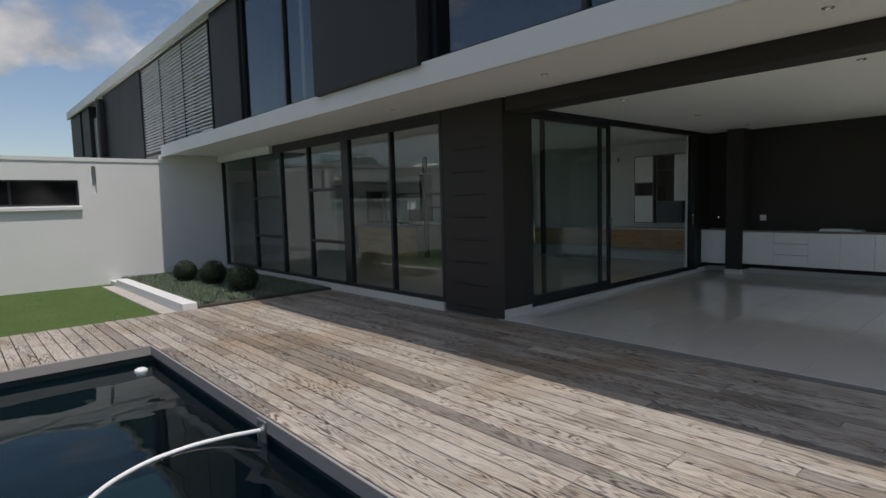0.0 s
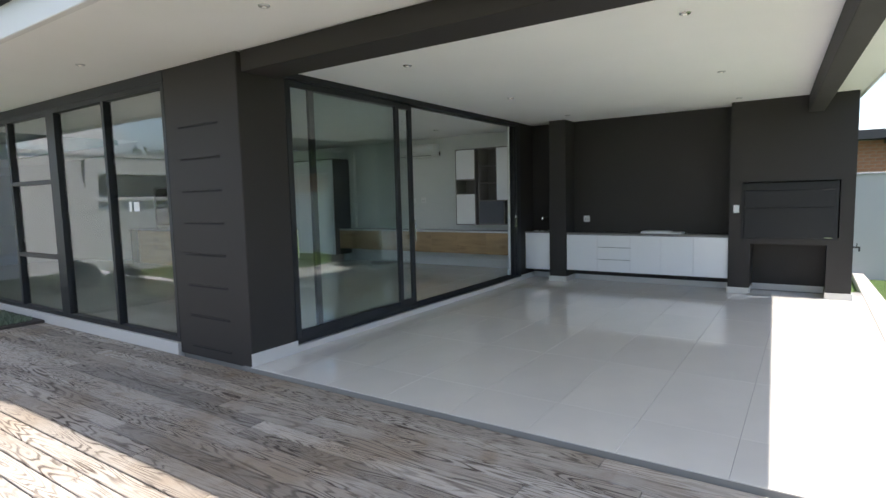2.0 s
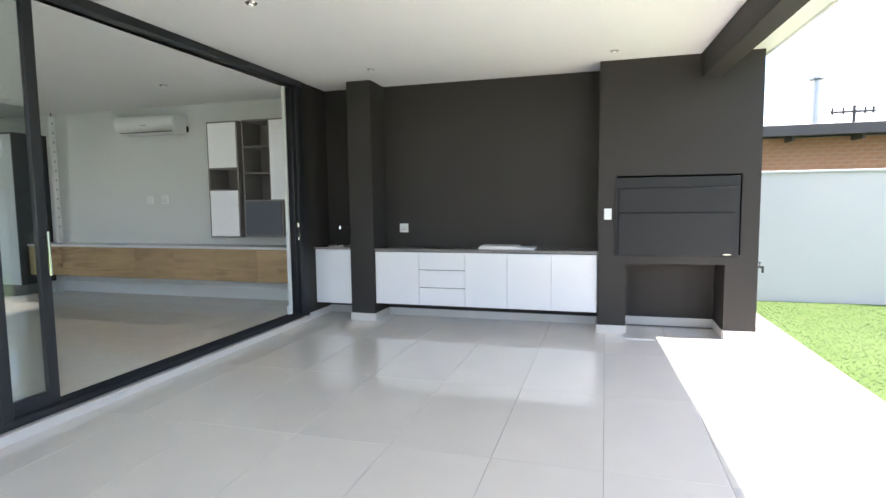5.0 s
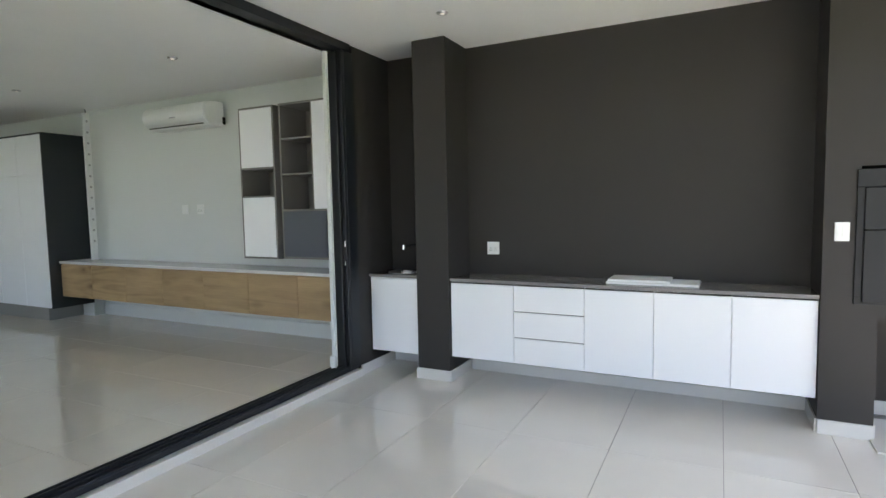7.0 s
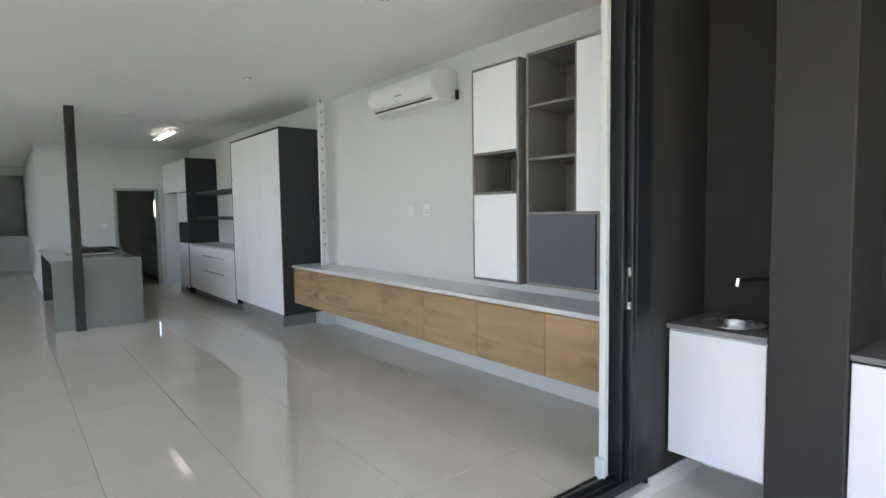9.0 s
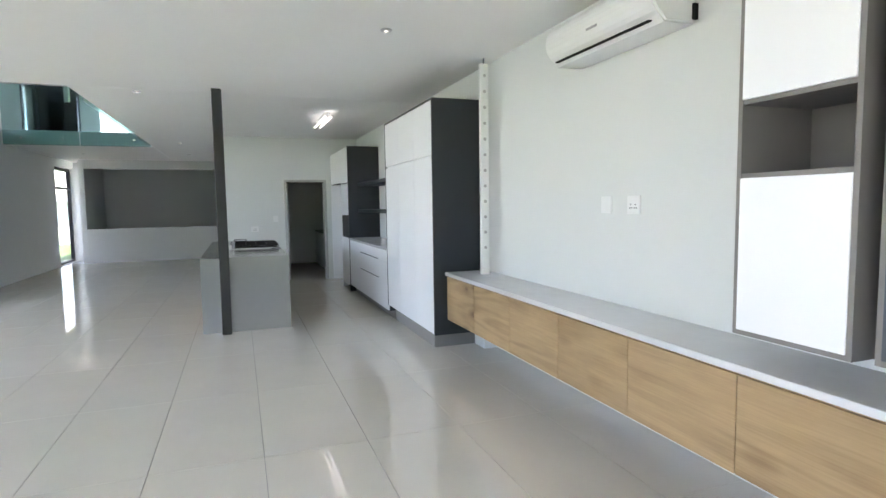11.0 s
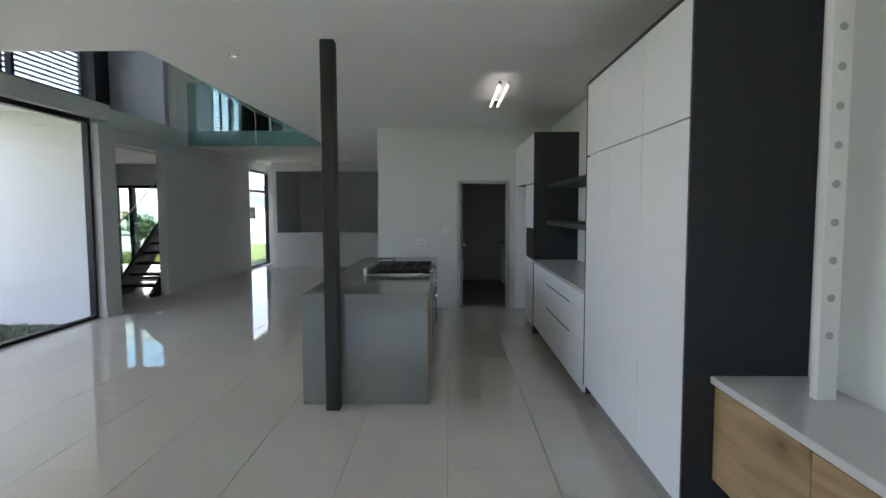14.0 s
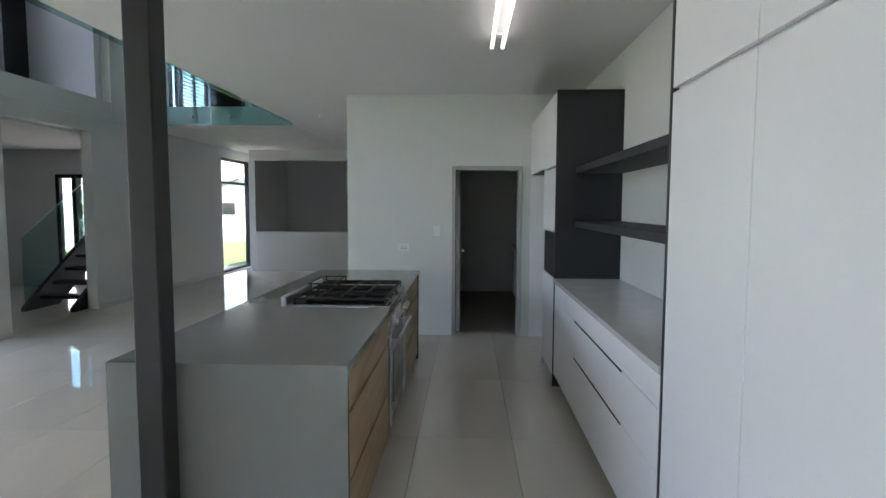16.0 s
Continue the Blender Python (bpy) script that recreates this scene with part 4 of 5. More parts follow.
cabinet("patio_cabinet", 12.08, 12.5, 3.53, 4.105, 0.22, 0.885, [(3.53, 4.105, 0.22, 0.875, "door")], "white wall-hung patio cabinet with one door", PG)
cabinet("patio_drawer_unit", 12.08, 12.5, 2.95, 3.53, 0.22, 0.885, [(2.95, 3.53, 0.22, 0.438, "drawer"), (2.95, 3.53, 0.442, 0.656, "drawer"), (2.95, 3.53, 0.660, 0.875, "drawer")], "white wall-hung unit with three drawers", PG)
for a, b in ((2.44, 2.95), (1.93, 2.44), (1.425, 1.93)):
    cabinet("patio_cabinet", 12.08, 12.5, a, b, 0.22, 0.885, [(a, b, 0.22, 0.875, "door")], "white wall-hung patio cabinet with one door", PG)
solid("patio_worktop", boxes((12.06, 1.425, 0.888, 12.5, 4.105, 0.915), bevel=0.003), QUARTZ_PATIO, "grey-brown stone worktop over the patio cabinets", "worktop")
cabinet("sink_cabinet", 12.08, 12.5, 4.435, 4.945, 0.20, 0.78, [(4.44, 4.94, 0.2, 0.888, "door")], "white wall-hung sink cabinet with one door", PG)
solid("sink_cabinet_rail", boxes((12.10, 4.435, 0.78, 12.12, 4.945, 0.897), (12.10, 4.435, 0.78, 12.5, 4.45, 0.897), (12.10, 4.93, 0.78, 12.5, 4.945, 0.897), bevel=0), CAB_WHITE, "white top rails of the sink cabinet", "cabinet")
sink = thing("sink_worktop", 12.3, 4.7, 0.898, "grey-brown stone top with a round steel basin", "sink")
CX, CY, HS = 12.29, 4.69, 0.165
part("top", boxes((12.06, 4.435, 0.898, CX - HS, 4.945, 0.925), (CX + HS, 4.435, 0.898, 12.5, 4.945, 0.925), (CX - HS, 4.435, 0.898, CX + HS, CY - HS, 0.925), (CX - HS, CY + HS, 0.898, CX + HS, 4.945, 0.925), bevel=0), QUARTZ_PATIO, sink)
bm = bmesh.new()
rim_in, rim_out = [], []
for k in range(32):
    a = k * math.tau / 32
    q = HS / max(abs(math.cos(a)), abs(math.sin(a)))
    rim_out.append(bm.verts.new((CX + q * math.cos(a), CY + q * math.sin(a), 0.925)))
    rim_in.append(bm.verts.new((CX + 0.145 * math.cos(a), CY + 0.145 * math.sin(a), 0.925)))
for k in range(32):
    bm.faces.new((rim_out[k], rim_out[(k + 1) % 32], rim_in[(k + 1) % 32], rim_in[k]))
part("top_cutout", bm, QUARTZ_PATIO, sink)
bm = bmesh.new()
prof = [(0.155, 0.926), (0.157, 0.929), (0.145, 0.929), (0.140, 0.915), (0.132, 0.86), (0.10, 0.80), (0.05, 0.79), (0.018, 0.789)]
ring = [[bm.verts.new((CX + r * math.cos(k * math.tau / 32), CY + r * math.sin(k * math.tau / 32), z)) for k in range(32)] for r, z in prof]
for a, b in zip(ring, ring[1:]):
    for k in range(32):
        bm.faces.new((a[k], a[(k + 1) % 32], b[(k + 1) % 32], b[k]))
bm.faces.new(ring[-1])
part("basin", bm, STAINLESS, sink, "round stainless basin", smooth=True)
tap = thing("tap", 12.4, 4.5, 0.925, "slim dark swan-neck tap with a chrome nozzle", "tap")
part("spout", rods(((12.36, 4.485, 0.925), (12.36, 4.485, 1.13), 0.014), ((12.36, 4.485, 1.13), (12.32, 4.50, 1.175), 0.011), ((12.32, 4.50, 1.175), (12.23, 4.56, 1.19), 0.010), ((12.23, 4.56, 1.19), (12.15, 4.61, 1.18), 0.010), n=12), IRON, tap)
part("nozzle", rods(((12.15, 4.61, 1.192), (12.146, 4.613, 1.150), 0.014), n=14), CHROME, tap, "chrome nozzle")
part("lever", rods(((12.30, 4.465, 0.925), (12.30, 4.465, 1.06), 0.014), ((12.30, 4.465, 1.06), (12.30, 4.465, 1.2), 0.009), n=12), CHROME, tap, "chrome lever")
for x0, y0, x1, y1, z0, z1, nm in ((12.16, 2.14, 12.46, 2.80, 0.915, 0.932, 0), (12.18, 2.34, 12.47, 2.79, 0.932, 0.949, 0.02)):
    solid("spare_tile", boxes((x0, y0, z0, x1, y1, z1), bevel=0.002), PLASTIC, "white spare tile stacked on the patio worktop", "tile", "spare tiles")
solid("spare_tile", boxes((11.83, 0.82, 0.0, 12.20, 1.14, 0.012), bevel=0.002), TILE_OUT, "loose pale tile leaning in the wood niche", "tile", "spare tiles").rotation_euler = (0, 0, 0)


def wall_socket(x, y, z, label, face="x", w=0.115, h=0.115):
    s = thing("wall_socket", x, y, z, label, "socket")
    if face == "x":
        plate = part("plate", boxes((x - 0.012, y - w / 2, z - h / 2, x, y + w / 2, z + h / 2), bevel=0.003), PLASTIC, s)
        part("pin_holes", boxes(*[(x - 0.0135, y + a - 0.0045, z + b - 0.003, x - 0.0115, y + a + 0.0045, z + b + 0.003) for a, b in ((-0.03, -0.02), (-0.012, -0.02), (-0.021, 0.002), (0.012, -0.02), (0.03, -0.02), (0.021, 0.002))], bevel=0), BLACK, plate)
    else:
        plate = part("plate", boxes((x - w / 2, y - 0.012, z - h / 2, x + w / 2, y, z + h / 2), bevel=0.003), PLASTIC, s)
        part("pin_holes", boxes(*[(x + a - 0.006, y - 0.0135, z + b - 0.004, x + a + 0.006, y - 0.0115, z + b + 0.004) for a, b in ((-0.03, -0.02), (-0.012, -0.02), (-0.021, 0.002), (0.012, -0.02), (0.03, -0.02), (0.021, 0.002))], bevel=0), BLACK, plate)
    return s


def light_switch(x, y, z, label, face="x"):
    s = thing("light_switch", x, y, z, label, "switch")
    if face == "x":
        plate = part("plate", boxes((x - 0.010, y - 0.04, z - 0.06, x, y + 0.04, z + 0.06), bevel=0.003), PLASTIC, s)
        part("rocker", boxes((x - 0.014, y - 0.028, z - 0.04, x - 0.010, y - 0.001, z + 0.04), (x - 0.014, y + 0.001, z - 0.04, x - 0.010, y + 0.028, z + 0.04), bevel=0.001), PLASTIC, plate)
    else:
        plate = part("plate", boxes((x - 0.045, y - 0.010, z - 0.06, x + 0.045, y, z + 0.06), bevel=0.003), PLASTIC, s)
        part("rocker", boxes((x - 0.02, y - 0.014, z - 0.035, x + 0.02, y - 0.010, z + 0.035), bevel=0.001), PLASTIC, plate)
    return s


wall_socket(12.50, 3.865, 1.15, "white double wall socket on the charcoal wall")
light_switch(12.05, 1.32, 1.33, "white light switch on the barbecue block")
# barbecue door
bd = thing("barbecue_door", 12.0, 0.6, 0.9, "anthracite steel barbecue shutter with two folds", "barbecue")
part("surround", boxes((12.036, 0.02, 0.87, 12.06, 1.25, 0.92), (12.036, 0.02, 1.61, 12.06, 1.25, 1.72), (12.036, 0.02, 0.92, 12.06, 0.06, 1.61), (12.036, 1.21, 0.92, 12.06, 1.25, 1.61), bevel=0.003), SHUTTER, bd)
part("lower_leaf", boxes((12.022, 0.06, 0.89, 12.04, 1.21, 1.34), bevel=0.004), SHUTTER, bd)
part("upper_leaf", boxes((12.026, 0.06, 1.346, 12.04, 1.21, 1.605), bevel=0.004), SHUTTER, bd)
part("maker_plate", boxes((12.018, 0.09, 0.895, 12.023, 0.17, 0.908), bevel=0.001), CHROME, bd)
# Solid black block puts the hollow's darkness into its colour.
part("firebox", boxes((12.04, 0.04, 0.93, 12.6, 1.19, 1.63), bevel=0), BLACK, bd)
struct("skirting_patio", boxes((12.035, -0.19, 0, 12.05, 0.14, 0.095), (12.035, 1.12, 0, 12.05, 1.42, 0.095), (12.035, 4.10, 0, 12.05, 4.44, 0.095), (12.05, 4.095, 0, 12.5, 4.11, 0.095), (12.05, 4.43, 0, 12.5, 4.445, 0.095), (12.48, 1.43, 0, 12.5, 4.09, 0.095), (12.48, 4.45, 0, 12.5, 4.94, 0.095), (11.9, 4.935, 0, 12.48, 4.95, 0.095), (12.05, 1.42, 0, 12.48, 1.435, 0.095), (12.05, -0.185, 0, 12.6, -0.17, 0.095), (FX - 0.012, 4.905, 0, 6.28, 4.92, 0.13), bevel=0.002), SKIRT, "pale tile skirting round the patio", "trim")
struct("niche_floor", boxes((12.585, 0.14, 0.0, 12.6, 1.12, 0.10), (12.06, 0.14, 0.0, 12.58, 0.152, 0.10), (12.06, 1.108, 0.0, 12.58, 1.12, 0.10), bevel=0.002), SKIRT, "pale tiled floor of the wood niche", "trim")
gt = thing("garden_tap", 12.2, -0.2, 0.72, "small dark brass garden tap on the side of the barbecue block", "tap")
part("spout", rods(((12.2, -0.17, 0.76), (12.2, -0.25, 0.76), 0.012), ((12.2, -0.25, 0.77), (12.2, -0.25, 0.70), 0.011), n=10), IRON, gt)
part("handle", rods(((12.2, -0.22, 0.77), (12.2, -0.22, 0.81), 0.006), ((12.17, -0.22, 0.81), (12.23, -0.22, 0.81), 0.006), n=8), IRON, gt)

# ---- living room ----
tv = thing("media_cabinet", 12.2, 7.4, 0.39, "long wall-hung oak cabinet with a pale stone top", "cabinet")
part("body", boxes((12.02, 5.215, 0.452, 12.4, 9.80, 0.868), bevel=0.001), OAK, tv)
# Black sheet behind the oak doors draws the shade between them.
part("shadow_gap", boxes((12.012, 5.22, 0.46, 12.019, 9.79, 0.868), bevel=0), BLACK, tv)
for a, b in ((5.215, 5.76), (5.76, 6.43), (6.43, 7.105), (7.105, 7.78), (7.78, 8.46), (8.46, 9.13), (9.13, 9.81)):
    hinged("door", 11.995, a, b, 0.448, 0.872, tv, OAK)
part("top", boxes((11.975, 5.21, 0.885, 12.4, 9.84, 0.918), bevel=0.003), QUARTZ_LIGHT, tv, "pale stone top")
part("top_gap", boxes((12.01, 5.27, 0.866, 12.4, 9.80, 0.886), bevel=0), OAK, tv)
post = thing("perforated_post", 12.32, 9.5, 0.918, "white perforated upright standing on the media cabinet", "post")
bm = boxes((12.23, 9.47, 0.918, 12.308, 9.512, 2.85), bevel=0.003)
part("board", bm, PLASTIC, post)
for k in range(12):
    z = 1.17 + 0.143 * k
    # Grey disc on the board paints the hole's faint shade; nothing is pierced.
    part("hole", rods(((12.269, 9.474, z), (12.269, 9.4685, z), 0.015), n=14), HOLE_GREY, post)
part("cable", rods(((12.269, 9.49, 2.845), (12.269, 9.49, CI), 0.006), n=6), BLACK, post)


def wall_cabinet(y0, y1, z0, z1, cells, label):
    """Open carcass; cells: (y0, y1, z0, z1, front material or None)."""
    s = thing("wall_cabinet", 12.2, (y0 + y1) / 2, z0, label, "wall cabinet", "wall cabinets over the media cabinet")
    X = 11.99
    part("side_panel", boxes((X, y0, z0, 12.4, y0 + 0.02, z1), bevel=0.001), SHELF_GREY, s)
    part("side_panel", boxes((X, y1 - 0.02, z0, 12.4, y1, z1), bevel=0.001), SHELF_GREY, s)
    part("bottom_panel", boxes((X, y0 + 0.02, z0, 12.4, y1 - 0.02, z0 + 0.02), bevel=0.001), SHELF_GREY, s)
    part("top_panel", boxes((X, y0 + 0.02, z1 - 0.02, 12.4, y1 - 0.02, z1), bevel=0.001), SHELF_GREY, s)
    part("back_panel", boxes((12.375, y0 + 0.02, z0 + 0.02, 12.4, y1 - 0.02, z1 - 0.02), bevel=0.001), SHELF_GREY, s)
    for a, b, c, d, mt in cells:
        if mt:
            part("door", boxes((X - 0.004, a, c, X + 0.016, b, d), bevel=0.0015), mt, s)
        else:
            part("shelf", boxes((X + 0.004, a, c - 0.009, 12.376, b, c + 0.009), bevel=0.001), SHELF_GREY, s)
    return s


wall_cabinet(5.985, 6.455, 1.04, 2.575, [(6.005, 6.435, 1.97, 2.555, CAB_WHITE), (6.005, 6.435, 1.06, 1.665, CAB_WHITE), (6.005, 6.435, 1.96, 1.96, None), (6.005, 6.435, 1.675, 1.675, None)], "tall grey wall cabinet with two white doors and an open slot")
u2 = wall_cabinet(5.21, 5.915, 1.05, 2.575, [(5.23, 5.50, 1.54, 2.555, CAB_WHITE), (5.36, 5.895, 1.07, 1.52, SLATE_DOOR), (5.52, 5.895, 2.23, 2.23, None), (5.52, 5.895, 1.885, 1.885, None), (5.23, 5.895, 1.53, 1.53, None)], "grey wall cabinet with open shelves, a white and a slate door")
part("divider", boxes((11.994, 5.50, 1.54, 12.376, 5.52, 2.555), bevel=0.001), SHELF_GREY, u2)
part("divider", boxes((11.994, 5.335, 1.07, 12.376, 5.355, 1.52), bevel=0.001), SHELF_GREY, u2)
ac = thing("air_conditioner", 12.25, 7.6, 2.5, "white split air conditioner on the wall", "air conditioner")
bm = bmesh.new()
prof = [(12.39, 2.50), (12.20, 2.497)] + [(12.215 + 0.105 * math.cos(k), 2.64 + 0.12 * math.sin(k)) for k in np.linspace(4.25, 1.75, 11)] + [(12.30, 2.768), (12.39, 2.768)]
ends = [[bm.verts.new((x, y, z)) for x, z in prof] for y in (7.10, 8.14)]
for k in range(len(prof)):
    bm.faces.new((ends[0][k], ends[0][(k + 1) % len(prof)], ends[1][(k + 1) % len(prof)], ends[1][k]))
bm.faces.new(ends[0][::-1])
bm.faces.new(ends[1])
bmesh.ops.recalc_face_normals(bm, faces=bm.faces)
bmesh.ops.bevel(bm, geom=[e for e in bm.edges if e.calc_length() < 0.2 and abs(e.verts[0].co.y - e.verts[1].co.y) < 1e-5], offset=0.012, segments=3, affect="EDGES")
part("casing", bm, PLASTIC, ac, smooth=False)
part("outlet", boxes((12.150, 7.17, 2.512, 12.175, 8.07, 2.520), bevel=0.002), BLACK, ac, "dark air outlet")
part("badge", boxes((12.106, 7.56, 2.60, 12.112, 7.66, 2.612), bevel=0), GALV, ac)
# Added black block, draws a dark gap beside the casing.
part("bracket", boxes((12.37, 7.085, 2.52, 12.398, 7.10, 2.60), bevel=0), BLACK, ac, "added black block drawn as a dark gap beside the casing")
for y in (7.83,):
    solid("blank_plate", boxes((12.392, y - 0.055, 1.505, 12.4, y + 0.055, 1.615), bevel=0.002), PLASTIC, "white blank wall plate above the media cabinet", "wall plate")
wall_socket(12.40, 7.56, 1.56, "white double wall socket above the media cabinet")
struct("skirting_jamb", boxes((11.668, 5.07, 0.10, 11.70, 5.13, 0.22), bevel=0.008), WALL_IN, "short white skirting at the door reveal", "trim")

# ---- kitchen ----
fr = thing("tall_pantry_cabinet", 12.1, 10.7, 0.2, "tall white pantry cabinet with anthracite side panels", "cabinet", "kitchen cabinets")
part("side_panel", boxes((11.86, 9.78, 0.30, 12.4, 9.80, 2.585), bevel=0.001), CAB_DARK, fr, "anthracite side panel")
part("side_panel", boxes((11.86, 11.565, 0.30, 12.4, 11.585, 2.585), bevel=0.001), CAB_DARK, fr, "anthracite side panel")
part("top_panel", boxes((11.86, 9.80, 2.565, 12.4, 11.565, 2.585), bevel=0.001), CAB_DARK, fr, "anthracite top panel")
part("body", boxes((11.885, 9.80, 0.30, 12.4, 11.565, 2.565), bevel=0), CAB_WHITE, fr)
for a, b in ((9.80, 10.385), (10.385, 10.985), (10.985, 11.565)):
    hinged("door", 11.862, a, b, 0.305, 2.034, fr)
    hinged("upper_door", 11.862, a, b, 2.046, 2.565, fr)
part("plinth", boxes((11.95, 10.05, FL, 12.4, 11.56, 0.30), bevel=0), GROUT, fr, "recessed grey plinth")
dr = thing("drawer_cabinet", 12.1, 12.8, 0.2, "white kitchen drawer run with recessed slot pulls", "cabinet", "kitchen cabinets")
part("body", boxes((11.885, 11.59, 0.22, 12.4, 14.12, 0.995), bevel=0), CAB_DARK, dr)
for a, b in ((11.59, 12.85), (12.85, 14.1)):
    for c, d in ((0.235, 0.60), (0.61, 0.855), (0.865, 0.99)):
        part("drawer", boxes((11.862, a + 0.001, c - 0.004, 11.882, b - 0.001, d + 0.004), bevel=0.001), CAB_WHITE, dr)
# Black strips on the fronts paint the shade of the slot pulls.
part("slot_pull_shade", boxes((11.8605, 12.1, 0.850, 11.864, 13.25, 0.859), (11.8605, 12.1, 0.596, 11.864, 13.25, 0.605), bevel=0), BLACK, dr, "black strip drawn as slot pull shade")
part("plinth", boxes((11.95, 11.59, FL, 12.4, 14.12, 0.22), bevel=0), SHELF_GREY, dr, "recessed grey plinth")
solid("kitchen_worktop", boxes((11.85, 11.59, 1.0, 12.4, 14.13, 1.03), bevel=0.003), QUARTZ_LIGHT, "pale stone kitchen worktop", "worktop")
for z in (1.90, 1.46):
    solid("kitchen_shelf", boxes((12.02, 11.59, z, 12.4, 14.13, z + 0.05), bevel=0.002), CAB_DARK, "anthracite floating shelf above the worktop", "shelf", "kitchen shelves")
ov = thing("oven_tower", 12.1, 14.5, 0.2, "tall white oven housing with an anthracite side", "cabinet", "kitchen cabinets")
part("side_panel", boxes((11.86, 14.13, 0.1, 12.4, 14.155, 2.575), bevel=0.001), CAB_DARK, ov, "anthracite side panel")
part("body", boxes((11.885, 14.155, 0.2, 12.4, 14.82, 2.575), bevel=0), CAB_DARK, ov)
hinged("door", 11.862, 14.155, 14.82, 1.97, 2.57, ov)
hinged("door", 11.862, 14.155, 14.82, 1.41, 1.955, ov)
hinged("door", 11.862, 14.155, 14.82, 0.2, 1.02, ov)
# Black sheet paints the shade of the opening; there is no recess.
part("oven_opening_shade", boxes((11.87, 14.17, 1.03, 11.89, 14.81, 1.40), bevel=0), BLACK, ov, "black sheet drawn as the shade of the empty oven opening")
part("plinth", boxes((11.95, 14.16, FL, 12.4, 14.82, 0.2), bevel=0), CAB_DARK, ov)
fs = thing("fridge_housing", 12.1, 15.4, 0.1, "white fridge surround with upper doors and an empty bay", "cabinet", "kitchen cabinets")
part("upper_body", boxes((11.885, 14.825, 1.99, 12.4, 15.965, 2.575), bevel=0), CAB_DARK, fs)
hinged("upper_door", 11.862, 14.825, 15.395, 1.985, 2.57, fs)
hinged("upper_door", 11.862, 15.395, 15.96, 1.985, 2.57, fs)
part("end_panel", boxes((11.862, 15.94, FL, 12.4, 15.965, 1.985), bevel=0.001), CAB_WHITE, fs)
part("end_panel", boxes((11.862, 14.825, FL, 12.4, 14.845, 1.985), bevel=0.001), CAB_WHITE, fs)

isl = thing("kitchen_island", 10.1, 13.3, FL, "grey stone waterfall island with oak drawers", "kitchen island")
part("worktop", boxes((9.67, 11.6905, 0.959, 10.66, 14.95, 0.992), bevel=0.001), QUARTZ, isl, "grey stone top")
part("waterfall_end", boxes((9.67, 11.66, FL, 10.66, 11.69, 0.992), bevel=0.001), QUARTZ, isl, "grey stone waterfall end")
part("end_panel", boxes((9.70, 14.92, FL, 10.655, 14.945, 0.958), bevel=0.001), CAB_DARK, isl, "anthracite end panel")
part("body", boxes((9.90, 11.70, 0.17, 10.62, 12.88, 0.944), (9.90, 13.80, 0.17, 10.62, 14.91, 0.944), (9.90, 12.88, 0.17, 10.0, 13.80, 0.944), bevel=0), OAK, isl)
part("back_panel", boxes((9.88, 11.70, FL, 9.90, 14.91, 0.954), bevel=0.001), OAK, isl, "oak back panel")
part("plinth", boxes((9.95, 11.72, FL, 10.56, 14.9, 0.17), bevel=0), CAB_DARK, isl)
for a, b in ((11.70, 12.88), (13.80, 14.91)):
    for c, d in ((0.17, 0.456), (0.474, 0.757), (0.775, 0.939)):
        part("drawer", boxes((10.625, a + 0.002, c, 10.646, b - 0.002, d), bevel=0.0015), OAK, isl, "oak drawer front")
# Black strip puts shade into the gap below the worktop.
part("gap_strip", boxes((10.60, 11.71, 0.939, 10.626, 14.9, 0.958), bevel=0), BLACK, isl)
stove = thing("gas_cooker", 10.3, 13.34, FL, "stainless gas cooker with cast iron grids", "cooker")
part("body", boxes((10.02, 12.90, 0.17, 10.62, 13.78, 0.955), bevel=0.003), STAINLESS, stove)
oven_door = part("oven_door", boxes((10.62, 12.91, 0.20, 10.655, 13.77, 0.80), bevel=0.004), STAINLESS, stove)
part("oven_glass", boxes((10.655, 13.05, 0.33, 10.658, 13.63, 0.66), bevel=0), BLACK_GLASS, oven_door, "black oven glass")
panel = part("control_panel", boxes((10.62, 12.91, 0.81, 10.67, 13.77, 0.94), bevel=0.004), STAINLESS, stove)
for k in range(7):
    y = 13.0 + k * 0.113
    part("knob", rods(((10.67, y, 0.875), (10.70, y, 0.875), 0.022, 0.018), n=14), STAINLESS, panel)
part("door_rail", rods(((10.70, 12.97, 0.76), (10.70, 13.71, 0.76), 0.012), ((10.66, 13.0, 0.76), (10.70, 13.0, 0.76), 0.008), ((10.66, 13.68, 0.76), (10.70, 13.68, 0.76), 0.008), n=10), CHROME, oven_door, "chrome door rail")
part("hob_tray", boxes((10.0, 12.90, 0.979, 10.655, 13.78, 0.99), bevel=0.003), STAINLESS, stove)
part("hob_plate", boxes((10.03, 12.94, 0.991, 10.62, 13.74, 0.994), bevel=0.001), BLACK_GLASS, stove, "black hob plate")
part("splash_ridge", boxes((9.97, 12.90, 0.979, 10.005, 13.78, 1.045), bevel=0.006), STAINLESS, stove, "raised steel rear ridge")
for cx, cy, r in ((10.19, 13.07, 0.05), (10.47, 13.07, 0.035), (10.33, 13.34, 0.065), (10.19, 13.61, 0.035), (10.47, 13.61, 0.05)):
    bm = rods(((cx, cy, 0.99), (cx, cy, 1.003), r, r * 0.9), ((cx, cy, 1.003), (cx, cy, 1.012), r * 0.7, r * 0.65), n=18)
    part("burner", bm, IRON, stove)
